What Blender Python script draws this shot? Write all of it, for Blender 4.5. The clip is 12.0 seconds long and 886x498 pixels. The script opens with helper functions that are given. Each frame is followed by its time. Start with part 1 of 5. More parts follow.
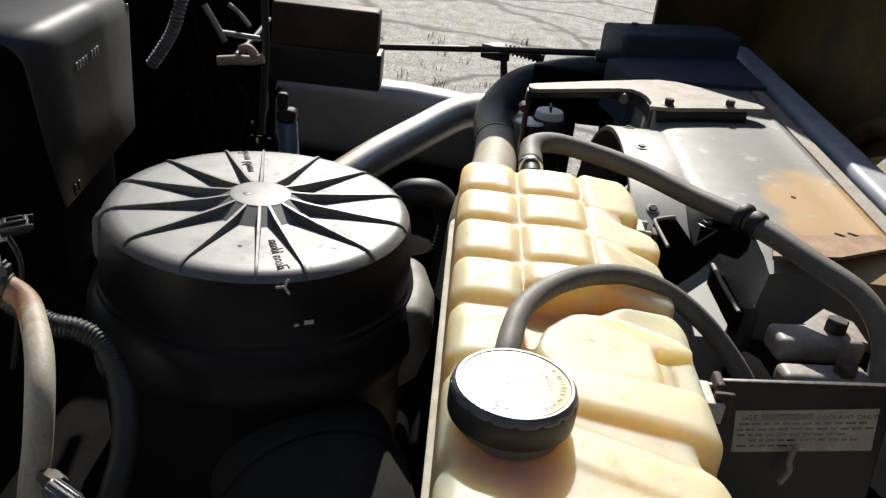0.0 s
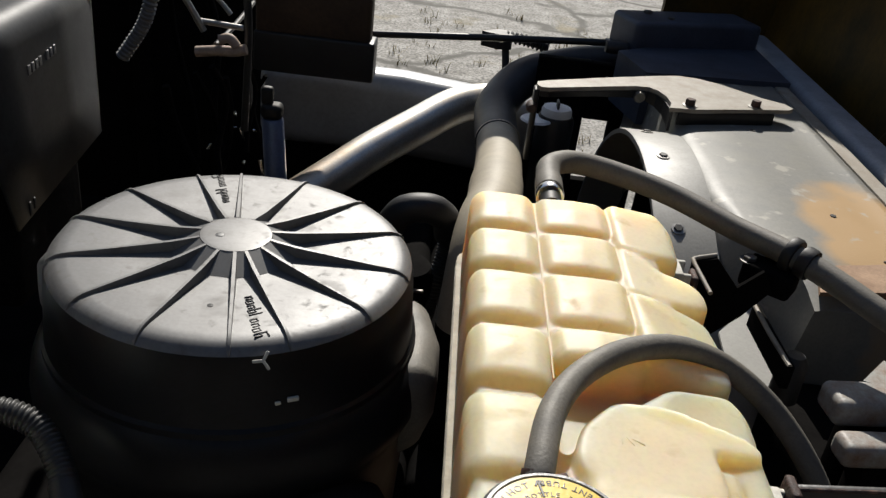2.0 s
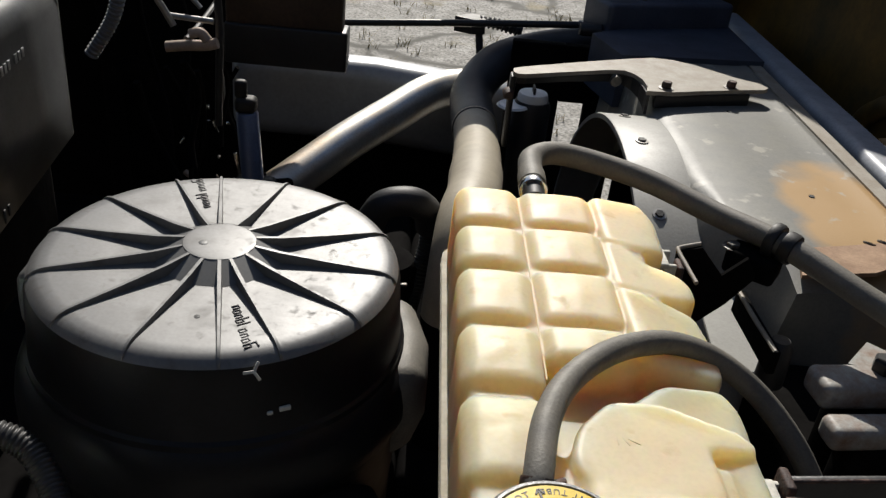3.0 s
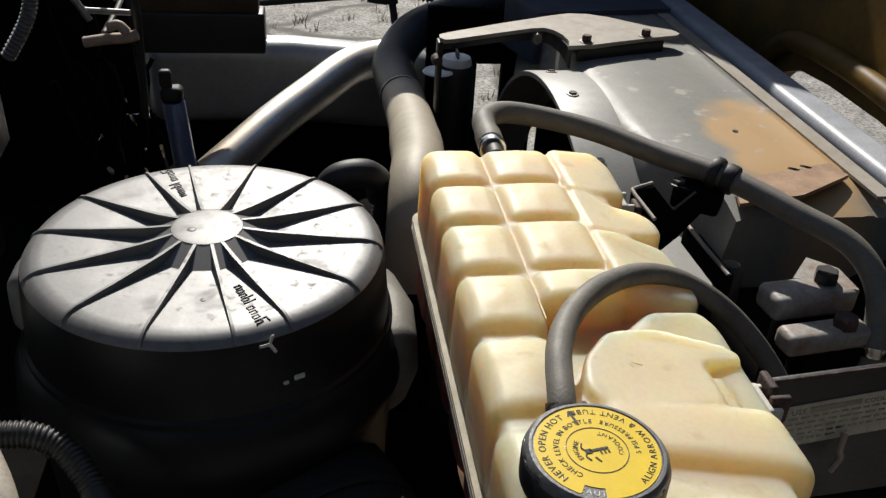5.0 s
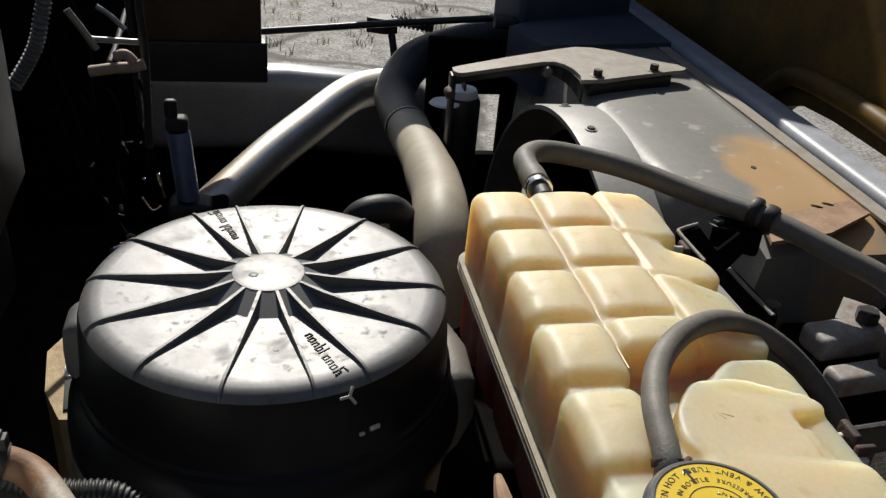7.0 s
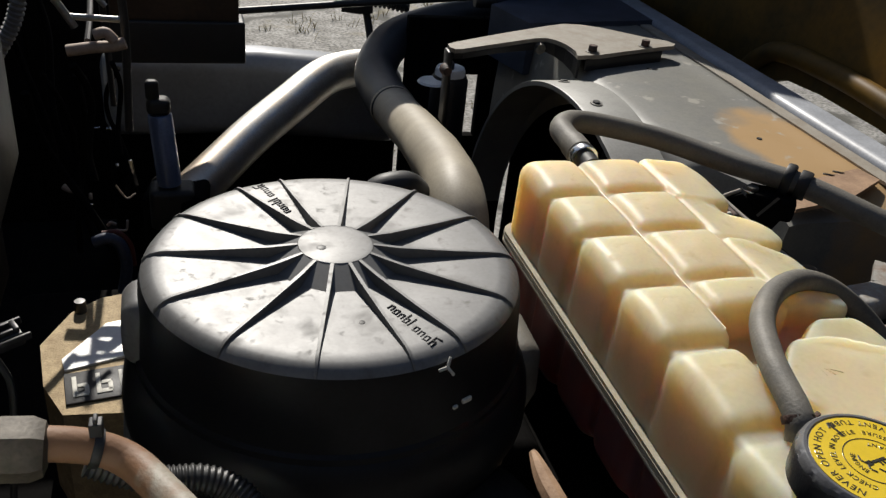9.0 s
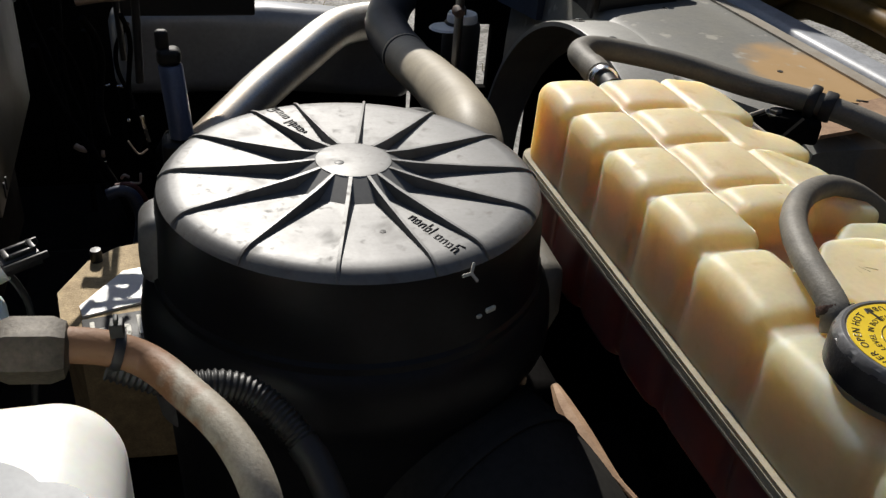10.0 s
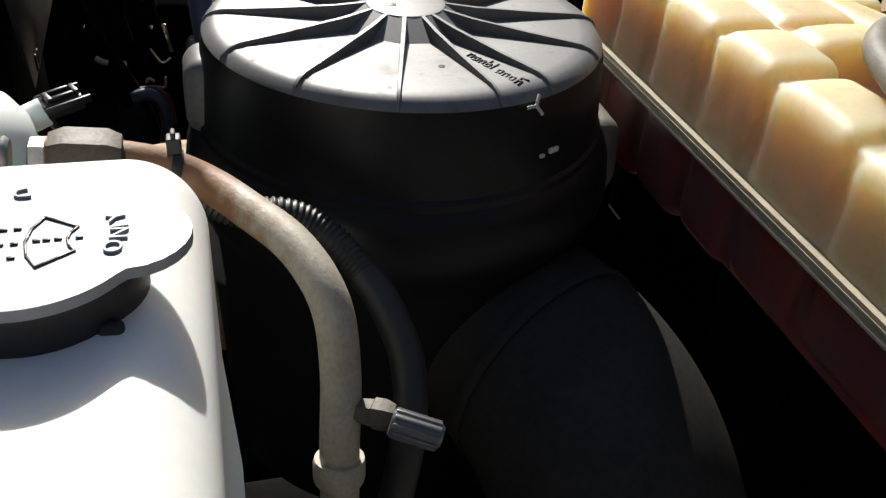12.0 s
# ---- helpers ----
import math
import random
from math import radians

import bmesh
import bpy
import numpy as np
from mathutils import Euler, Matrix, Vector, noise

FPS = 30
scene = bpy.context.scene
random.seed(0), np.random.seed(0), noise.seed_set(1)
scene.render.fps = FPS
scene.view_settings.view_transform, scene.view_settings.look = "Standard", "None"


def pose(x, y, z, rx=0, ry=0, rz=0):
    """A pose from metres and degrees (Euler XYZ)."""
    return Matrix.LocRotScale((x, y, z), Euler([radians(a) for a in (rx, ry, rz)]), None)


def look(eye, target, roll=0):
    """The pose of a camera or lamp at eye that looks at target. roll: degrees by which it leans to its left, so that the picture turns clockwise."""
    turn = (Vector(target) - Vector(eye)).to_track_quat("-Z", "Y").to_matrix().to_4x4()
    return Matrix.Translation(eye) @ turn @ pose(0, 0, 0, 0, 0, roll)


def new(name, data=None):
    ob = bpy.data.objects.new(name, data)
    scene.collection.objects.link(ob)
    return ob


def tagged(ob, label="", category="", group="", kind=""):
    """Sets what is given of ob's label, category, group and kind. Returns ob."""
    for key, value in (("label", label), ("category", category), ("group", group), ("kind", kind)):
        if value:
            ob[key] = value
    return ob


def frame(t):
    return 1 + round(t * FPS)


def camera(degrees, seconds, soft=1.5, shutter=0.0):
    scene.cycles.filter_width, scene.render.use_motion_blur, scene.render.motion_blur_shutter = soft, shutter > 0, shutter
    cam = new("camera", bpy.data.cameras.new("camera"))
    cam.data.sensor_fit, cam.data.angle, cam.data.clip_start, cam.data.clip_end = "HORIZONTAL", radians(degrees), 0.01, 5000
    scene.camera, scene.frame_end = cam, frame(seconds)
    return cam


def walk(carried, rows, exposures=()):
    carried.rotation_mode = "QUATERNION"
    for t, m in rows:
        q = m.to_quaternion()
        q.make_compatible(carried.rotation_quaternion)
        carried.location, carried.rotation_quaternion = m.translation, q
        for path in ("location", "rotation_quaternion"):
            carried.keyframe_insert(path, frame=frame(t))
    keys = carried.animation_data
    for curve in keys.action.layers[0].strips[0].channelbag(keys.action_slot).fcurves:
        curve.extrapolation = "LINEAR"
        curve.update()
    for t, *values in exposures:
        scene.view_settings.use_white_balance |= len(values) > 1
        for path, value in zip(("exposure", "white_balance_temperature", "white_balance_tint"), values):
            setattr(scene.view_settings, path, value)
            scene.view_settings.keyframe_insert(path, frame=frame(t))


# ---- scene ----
cam = camera(54.07, 12.0, soft=1.4)
PATH = [
    (0, look((0.2121, -0.8971, 1.7207), (0.2129, -0.0043, 1.2702), 6.60)),
    (0.5, look((0.2047, -0.8459, 1.7214), (0.2055, 0.0405, 1.2583), 6.92)),
    (1, look((0.1984, -0.7975, 1.7148), (0.2000, 0.0855, 1.2455), 6.97)),
    (1.5, look((0.1916, -0.7583, 1.7156), (0.1975, 0.1222, 1.2417), 7.16)),
    (2, look((0.1855, -0.7322, 1.7199), (0.2018, 0.1464, 1.2426), 7.29)),
    (2.5, look((0.1806, -0.7164, 1.7228), (0.2108, 0.1602, 1.2424), 6.80)),
    (3, look((0.1741, -0.7194, 1.7333), (0.2198, 0.1487, 1.2390), 6.32)),
    (3.5, look((0.1722, -0.7326, 1.7399), (0.2293, 0.1257, 1.2299), 4.66)),
    (5.5, look((0.0727, -0.7595, 1.7441), (0.2429, 0.0811, 1.2299), 4.36)),
    (6, look((0.0507, -0.7442, 1.7487), (0.2322, 0.0973, 1.2398), 5.03)),
    (6.5, look((0.0304, -0.7294, 1.7495), (0.2151, 0.1159, 1.2480), 5.38)),
    (7, look((0.0028, -0.7233, 1.7522), (0.1970, 0.1251, 1.2598), 5.15)),
    (9, look((-0.1217, -0.6827, 1.7092), (0.1502, 0.1430, 1.2150), 6.33)),
    (9.5, look((-0.1277, -0.6863, 1.6797), (0.1409, 0.1343, 1.1752), 5.74)),
    (10, look((-0.1287, -0.6965, 1.6543), (0.1282, 0.1179, 1.1339), 4.94)),
    (10.5, look((-0.1374, -0.7037, 1.6215), (0.1144, 0.1061, 1.0916), 4.27)),
    (11, look((-0.1513, -0.7083, 1.5986), (0.1014, 0.0946, 1.0586), 4.77)),
    (11.5, look((-0.1623, -0.7132, 1.5787), (0.0891, 0.0823, 1.0275), 5.01)),
    (12, look((-0.1657, -0.7113, 1.5640), (0.0737, 0.0750, 0.9944), 4.59)),
]
EXPOSURES = [(0.0, 0.46), (1.5, 0.20), (2.5, 0.05), (3.5, 0.05), (5.5, 0.13), (6.0, 0.06), (7.0, 0.0), (9.0, -0.05), (10.5, 0.13), (11.25, 0.37), (12.0, 0.62)]
walk(cam, PATH, EXPOSURES)

# ---- world, sun, exposure ----
SUN_AZIMUTH = 0.0      # degrees from +y towards +x
SUN_HEIGHT = 38.5
world = bpy.data.worlds.new("sky")
world.use_nodes = True
scene.world = world
wn = world.node_tree.nodes
sky = wn.new("ShaderNodeTexSky")
sky.sky_type, sky.sun_disc = "NISHITA", False
sky.sun_elevation, sky.sun_rotation = radians(SUN_HEIGHT), radians(SUN_AZIMUTH)
world.node_tree.links.new(sky.outputs[0], wn["Background"].inputs[0])
wn["Background"].inputs[1].default_value = 0.070
sun_data = bpy.data.lights.new("sun", "SUN")
sun_data.energy, sun_data.angle, sun_data.color = 5.0, radians(0.53), (1.0, 0.95, 0.87)
sun = new("sun", sun_data)
sa, se = radians(SUN_AZIMUTH), radians(SUN_HEIGHT)
sun_dir = Vector((math.sin(sa) * math.cos(se), math.cos(sa) * math.cos(se), math.sin(se)))
sun.matrix_world = look(tuple(sun_dir * 20), (0, 0, 0))


# ---- materials ----
def material(name, color, rough=0.5, metal=0.0, vary=0.25, scale=12.0, fine=180.0, bump=0.15,
             second=None, patch=0.5, rough_vary=0.12, sss=0.0, spec=0.5, coat=0.0, scale3=(1, 1, 1), sss_scale=0.02, grain_low=0.55):
    """A surface with stains at one scale, grain at another, uneven gloss and fine relief."""
    m = bpy.data.materials.new(name)
    m.use_nodes = True
    nt = m.node_tree
    n, l = nt.nodes, nt.links
    b = n["Principled BSDF"]
    co = n.new("ShaderNodeTexCoord")
    mp = n.new("ShaderNodeMapping")
    mp.inputs["Scale"].default_value = scale3
    l.new(co.outputs["Object"], mp.inputs["Vector"])
    big = n.new("ShaderNodeTexNoise")
    big.inputs["Scale"].default_value, big.inputs["Detail"].default_value = scale, 6
    big.inputs["Roughness"].default_value = 0.65
    small = n.new("ShaderNodeTexNoise")
    small.inputs["Scale"].default_value, small.inputs["Detail"].default_value = fine, 3
    for t in (big, small):
        l.new(mp.outputs[0], t.inputs["Vector"])
    ramp = n.new("ShaderNodeValToRGB")
    ramp.color_ramp.elements[0].position = max(0.0, patch - 0.16)
    ramp.color_ramp.elements[1].position = min(1.0, patch + 0.16)
    l.new(big.outputs["Fac"], ramp.inputs[0])
    mix = n.new("ShaderNodeMix")
    mix.data_type = "RGBA"
    dark = tuple(c * (1 - vary) for c in color)
    mix.inputs[6].default_value = (*(second or dark), 1)
    mix.inputs[7].default_value = (*color, 1)
    l.new(ramp.outputs[0], mix.inputs[0])
    grain = n.new("ShaderNodeMix")
    grain.data_type, grain.blend_type = "RGBA", "MULTIPLY"
    grain.inputs[0].default_value = min(1.0, vary * 1.2)
    l.new(mix.outputs[2], grain.inputs[6])
    gr = n.new("ShaderNodeMapRange")
    gr.inputs[1].default_value, gr.inputs[2].default_value = 0.3, 0.6
    gr.inputs[3].default_value, gr.inputs[4].default_value = grain_low, 1.0
    l.new(small.outputs["Fac"], gr.inputs[0])
    l.new(gr.outputs[0], grain.inputs[7])
    l.new(grain.outputs[2], b.inputs["Base Color"])
    rr = n.new("ShaderNodeMapRange")
    rr.inputs[3].default_value = min(1, rough + rough_vary)
    rr.inputs[4].default_value = max(0.03, rough - rough_vary)
    l.new(big.outputs["Fac"], rr.inputs[0])
    l.new(rr.outputs[0], b.inputs["Roughness"])
    b.inputs["Metallic"].default_value = metal
    b.inputs["Specular IOR Level"].default_value = spec
    b.inputs["Coat Weight"].default_value = coat
    if sss:
        b.inputs["Subsurface Weight"].default_value = sss
        b.inputs["Subsurface Scale"].default_value = sss_scale
        b.inputs["Subsurface Radius"].default_value = (1.0, 0.65, 0.32)
    if bump:
        bp = n.new("ShaderNodeBump")
        bp.inputs["Strength"].default_value, bp.inputs["Distance"].default_value = bump, 0.002
        l.new(small.outputs["Fac"], bp.inputs["Height"])
        l.new(bp.outputs[0], b.inputs["Normal"])
    return m


def flecked(m, color=(0.055, 0.045, 0.032), scale=85.0, lo=0.58, hi=0.80):
    """Adds scattered specks and smears of dried dirt."""
    nt = m.node_tree
    n, l = nt.nodes, nt.links
    b = n["Principled BSDF"]
    base = b.inputs["Base Color"].links[0].from_socket
    co = n.new("ShaderNodeTexCoord")
    keep = None
    for sc, a, c in ((scale, lo, hi), (scale * 0.28, lo + 0.01, hi + 0.02)):
        t = n.new("ShaderNodeTexNoise")
        t.inputs["Scale"].default_value, t.inputs["Detail"].default_value = sc, 5
        t.inputs["Distortion"].default_value = 0.4
        l.new(co.outputs["Object"], t.inputs["Vector"])
        r = n.new("ShaderNodeMapRange")
        r.inputs[1].default_value, r.inputs[2].default_value, r.inputs[4].default_value = a, c, 0.75
        l.new(t.outputs["Fac"], r.inputs[0])
        if keep is None:
            keep = r.outputs[0]
        else:
            mx = n.new("ShaderNodeMath")
            mx.operation = "MAXIMUM"
            l.new(keep, mx.inputs[0])
            l.new(r.outputs[0], mx.inputs[1])
            keep = mx.outputs[0]
    mix = n.new("ShaderNodeMix")
    mix.data_type = "RGBA"
    mix.inputs[7].default_value = (*color, 1)
    l.new(keep, mix.inputs[0])
    l.new(base, mix.inputs[6])
    l.new(mix.outputs[2], b.inputs["Base Color"])
    rough = b.inputs["Roughness"].links[0].from_socket
    rm = n.new("ShaderNodeMath")
    rm.operation = "MULTIPLY_ADD"
    rm.inputs[1].default_value = 0.3
    l.new(keep, rm.inputs[0])
    l.new(rough, rm.inputs[2])
    l.new(rm.outputs[0], b.inputs["Roughness"])
    return m


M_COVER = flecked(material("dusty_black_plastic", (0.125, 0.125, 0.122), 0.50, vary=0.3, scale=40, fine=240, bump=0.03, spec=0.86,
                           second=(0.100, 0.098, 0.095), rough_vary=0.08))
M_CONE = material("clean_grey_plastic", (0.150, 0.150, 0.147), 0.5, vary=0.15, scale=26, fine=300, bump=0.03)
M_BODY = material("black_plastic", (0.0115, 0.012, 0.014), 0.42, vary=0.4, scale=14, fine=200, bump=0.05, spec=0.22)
M_DUCT = material("dusty_duct_rubber", (0.040, 0.038, 0.035), 0.7, vary=0.35, scale=12, fine=160, bump=0.08, second=(0.028, 0.027, 0.026), spec=0.10)
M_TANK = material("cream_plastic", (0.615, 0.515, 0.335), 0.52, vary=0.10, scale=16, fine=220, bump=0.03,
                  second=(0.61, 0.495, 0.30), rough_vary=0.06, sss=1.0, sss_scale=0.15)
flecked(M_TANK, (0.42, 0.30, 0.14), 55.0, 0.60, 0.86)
M_MARK = material("amber_moulded_mark", (0.58, 0.475, 0.29), 0.45, vary=0.15, scale=60, fine=300, bump=0.0)
M_RIDGE = material("cream_mould_ridge", (0.74, 0.65, 0.45), 0.4, vary=0.1, scale=40, fine=300, bump=0.0)
M_COOLANT = material("coolant_seen_through_plastic", (0.19, 0.038, 0.028), 0.4, vary=0.2, scale=9, fine=120, bump=0.03,
                     second=(0.115, 0.050, 0.058), sss=1.0, sss_scale=0.09)
M_COOLANT.node_tree.nodes["Principled BSDF"].inputs["Subsurface Radius"].default_value = (1.0, 0.20, 0.12)
M_FLANGE = material("pale_plastic_seam", (0.42, 0.37, 0.28), 0.62, spec=0.25, vary=0.2, scale=40, fine=300, bump=0.1, sss=0.2)
M_HOSE = material("dusty_rubber", (0.20, 0.184, 0.152), 0.62, vary=0.3, scale=30, fine=400, bump=0.2,
                  second=(0.135, 0.127, 0.112))
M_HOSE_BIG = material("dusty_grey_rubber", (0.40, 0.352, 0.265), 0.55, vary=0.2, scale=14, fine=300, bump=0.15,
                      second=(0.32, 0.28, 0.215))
# Upper hose lies in shadow; that darkness is in its colour.
M_HOSE_SHADED = material("shaded_hose_rubber", (0.045, 0.047, 0.053), 0.5, vary=0.25, scale=14, fine=300, bump=0.1)
M_RUBBER = material("black_rubber", (0.02, 0.02, 0.021), 0.55, vary=0.3, scale=25, fine=300)
M_ALU = material("aluminium_pipe", (0.84, 0.81, 0.75), 0.40, metal=0.85, vary=0.3, scale=18, fine=250, bump=0.08,
                 second=(0.72, 0.62, 0.50), patch=0.42)
M_STEEL = material("zinc_steel", (0.42, 0.41, 0.39), 0.42, metal=0.9, vary=0.3, scale=60, fine=400, bump=0.1)
M_CHROME = material("bright_clamp_steel", (0.75, 0.75, 0.74), 0.2, metal=1.0, vary=0.15, scale=60, fine=400, bump=0.05)
M_BOLT = material("dull_bolt_steel", (0.18, 0.17, 0.15), 0.5, metal=0.6, vary=0.4, scale=90, fine=500)
M_BLACKMETAL = material("black_painted_metal", (0.018, 0.018, 0.02), 0.45, vary=0.4, scale=12, fine=160, bump=0.2)
M_RUSTBLACK = material("rusty_black_steel", (0.045, 0.030, 0.026), 0.7, vary=0.5, scale=60, fine=350, bump=0.5,
                       second=(0.17, 0.085, 0.06), patch=0.4)
M_ENGINE = material("grimy_engine", (0.02, 0.018, 0.016), 0.6, vary=0.5, scale=9, fine=90, bump=0.4)
# Near-black albedo holds the deep shade of the engine bay.
M_BAY_SHADE = material("near_black_bay_shade", (0.0095, 0.0088, 0.0085), 0.9, vary=0.4, scale=9, fine=90, bump=0.3, spec=0.03)
M_BROWNBOX = material("brown_grimy_box", (0.080, 0.045, 0.023), 0.65, vary=0.5, scale=7, fine=120, bump=0.3)
M_FENDER = material("silver_grey_paint", (0.30, 0.31, 0.33), 0.34, metal=0.2, vary=0.2, scale=7, fine=90, bump=0.05)
M_PANEL = material("grey_panel_paint", (0.055, 0.057, 0.060), 0.5, spec=0.25, metal=0.15, vary=0.35, scale=6, fine=140, bump=0.06)
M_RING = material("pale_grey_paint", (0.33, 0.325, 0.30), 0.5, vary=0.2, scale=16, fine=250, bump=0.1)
# Blue-grey is the skylit shadow tone, put into the base colour.
M_SKY_SHADE = material("blue_grey_sky_shade", (0.075, 0.092, 0.135), 0.45, vary=0.35, scale=10, fine=200, bump=0.1)
M_BRACKET = material("dusty_steel_bracket", (0.36, 0.33, 0.28), 0.6, vary=0.25, scale=26, fine=300, bump=0.15,
                     second=(0.28, 0.24, 0.19))
M_RAIL = material("pale_blue_rail_paint", (0.45, 0.47, 0.51), 0.45, vary=0.3, scale=14, fine=200, bump=0.1)
M_RUST = material("orange_rust_primer", (0.42, 0.27, 0.165), 0.75, vary=0.3, scale=24, fine=260, bump=0.3,
                  second=(0.27, 0.165, 0.10))
M_HOOD = material("yellow_paint", (0.17, 0.088, 0.007), 0.55, spec=0.2, vary=0.4, scale=4, fine=60, bump=0.05,
                  second=(0.06, 0.04, 0.012), patch=0.55)
M_WASHER = material("white_plastic", (0.88, 0.87, 0.81), 0.36, vary=0.05, scale=10, fine=200, bump=0.03, sss=0.35,
                    second=(0.84, 0.84, 0.79))
M_WASHCAP = material("grey_plastic_cap", (0.33, 0.345, 0.36), 0.45, spec=0.6, vary=0.12, scale=40, fine=400, bump=0.02)
M_CAPBLACK = material("black_cap_plastic", (0.025, 0.025, 0.028), 0.38, vary=0.3, scale=60, fine=400)
M_CAPRIM = material("worn_grey_cap_rim", (0.13, 0.13, 0.135), 0.36, spec=0.8, vary=0.3, scale=70, fine=400)
M_YELLOW = material("yellow_label", (0.82, 0.58, 0.03), 0.215, spec=1.0, rough_vary=0.02, vary=0.08, scale=60, fine=400, bump=0.04)
M_INK = material("black_ink", (0.04, 0.037, 0.025), 0.215, spec=1.0, rough_vary=0.02, vary=0.1, bump=0)
for m in (M_YELLOW, M_INK):
    m.node_tree.nodes["Principled BSDF"].inputs["Coat Weight"].default_value = 0.45
    m.node_tree.nodes["Principled BSDF"].inputs["Coat Roughness"].default_value = 0.18
M_PAPER = material("worn_label_paper", (0.62, 0.58, 0.47), 0.55, vary=0.3, scale=60, fine=500, bump=0.05,
                   second=(0.45, 0.40, 0.31))
M_GOLD = material("sandy_gold_engine_paint", (0.52, 0.38, 0.19), 0.7, vary=0.4, scale=45, fine=300, bump=0.6,
                  second=(0.34, 0.24, 0.12))
M_WHITE = material("white_print", (0.72, 0.70, 0.62), 0.6, vary=0.3, scale=80, fine=400, bump=0.1)
M_DECAL = material("glossy_white_decal", (0.80, 0.80, 0.80), 0.35, vary=0.12, scale=30, fine=300, bump=0.03)
M_LINE = material("rusty_painted_line", (0.37, 0.335, 0.27), 0.6, vary=0.3, scale=40, fine=320, bump=0.2,
                  second=(0.30, 0.255, 0.19), patch=0.42)


def tint_end(m, color, x0, x1, axis=0, wander=0.09, most=0.95):
    """Another tint that creeps along one axis with an uneven edge."""
    nt = m.node_tree
    n, l = nt.nodes, nt.links
    b = n["Principled BSDF"]
    base = b.inputs["Base Color"].links[0].from_socket
    co = n.new("ShaderNodeTexCoord")
    sep = n.new("ShaderNodeSeparateXYZ")
    l.new(co.outputs["Object"], sep.inputs[0])
    t = n.new("ShaderNodeTexNoise")
    t.inputs["Scale"].default_value, t.inputs["Detail"].default_value = 60, 6
    l.new(co.outputs["Object"], t.inputs["Vector"])
    ad = n.new("ShaderNodeMath")
    ad.operation = "MULTIPLY_ADD"
    ad.inputs[1].default_value = wander
    l.new(t.outputs["Fac"], ad.inputs[0])
    l.new(sep.outputs[axis], ad.inputs[2])
    r = n.new("ShaderNodeMapRange")
    r.inputs[1].default_value, r.inputs[2].default_value = x0, x1
    r.inputs[3].default_value, r.inputs[4].default_value = most, 0.0
    l.new(ad.outputs[0], r.inputs[0])
    mix = n.new("ShaderNodeMix")
    mix.data_type = "RGBA"
    mix.inputs[7].default_value = (*color, 1)
    l.new(r.outputs[0], mix.inputs[0])
    l.new(base, mix.inputs[6])
    l.new(mix.outputs[2], b.inputs["Base Color"])


tint_end(M_WASHER, (0.62, 0.82, 0.85), 1.19, 1.29, 2, 0.01, 0.6)
# Amber low on the tank: coolant stain plus translucent glow, put into colour.
tint_end(M_TANK, (0.56, 0.38, 0.14), 1.235, 1.315, 2, 0.01, 0.55)
tint_end(M_ALU, (0.46, 0.33, 0.22), -0.06, 0.08, 0, 0.12, 0.6)
tint_end(M_LINE, (0.22, 0.108, 0.050), -0.120, -0.095)
M_NUT = material("dusty_brass_nut", (0.105, 0.088, 0.066), 0.6, metal=0.2, vary=0.45, scale=50, fine=320, bump=0.2)
M_LOOM = material("grey_corrugated_plastic", (0.024, 0.024, 0.023), 0.5, vary=0.3, scale=30, fine=300)
M_CAST = material("rust_stained_casting", (0.36, 0.355, 0.33), 0.5, vary=0.3, scale=34, fine=300, bump=0.15, second=(0.22, 0.12, 0.07), patch=0.44)
M_SLEEVE = material("white_flecked_sleeve", (0.20, 0.20, 0.195), 0.5, vary=0.3, scale=60, fine=300)
M_PINK = material("pale_brown_casting", (0.50, 0.38, 0.30), 0.6, vary=0.3, scale=40, fine=300)
M_BLUEHOSE = material("dull_blue_rubber", (0.03, 0.045, 0.09), 0.5, vary=0.4, scale=30, fine=240)
M_REDWIRE = material("dull_red_insulation", (0.13, 0.022, 0.015), 0.55, vary=0.4, scale=40, fine=240)
M_BLUE = material("shade_dimmed_blue", (0.15, 0.20, 0.34), 0.35, metal=0.25, vary=0.2, scale=20, fine=200)


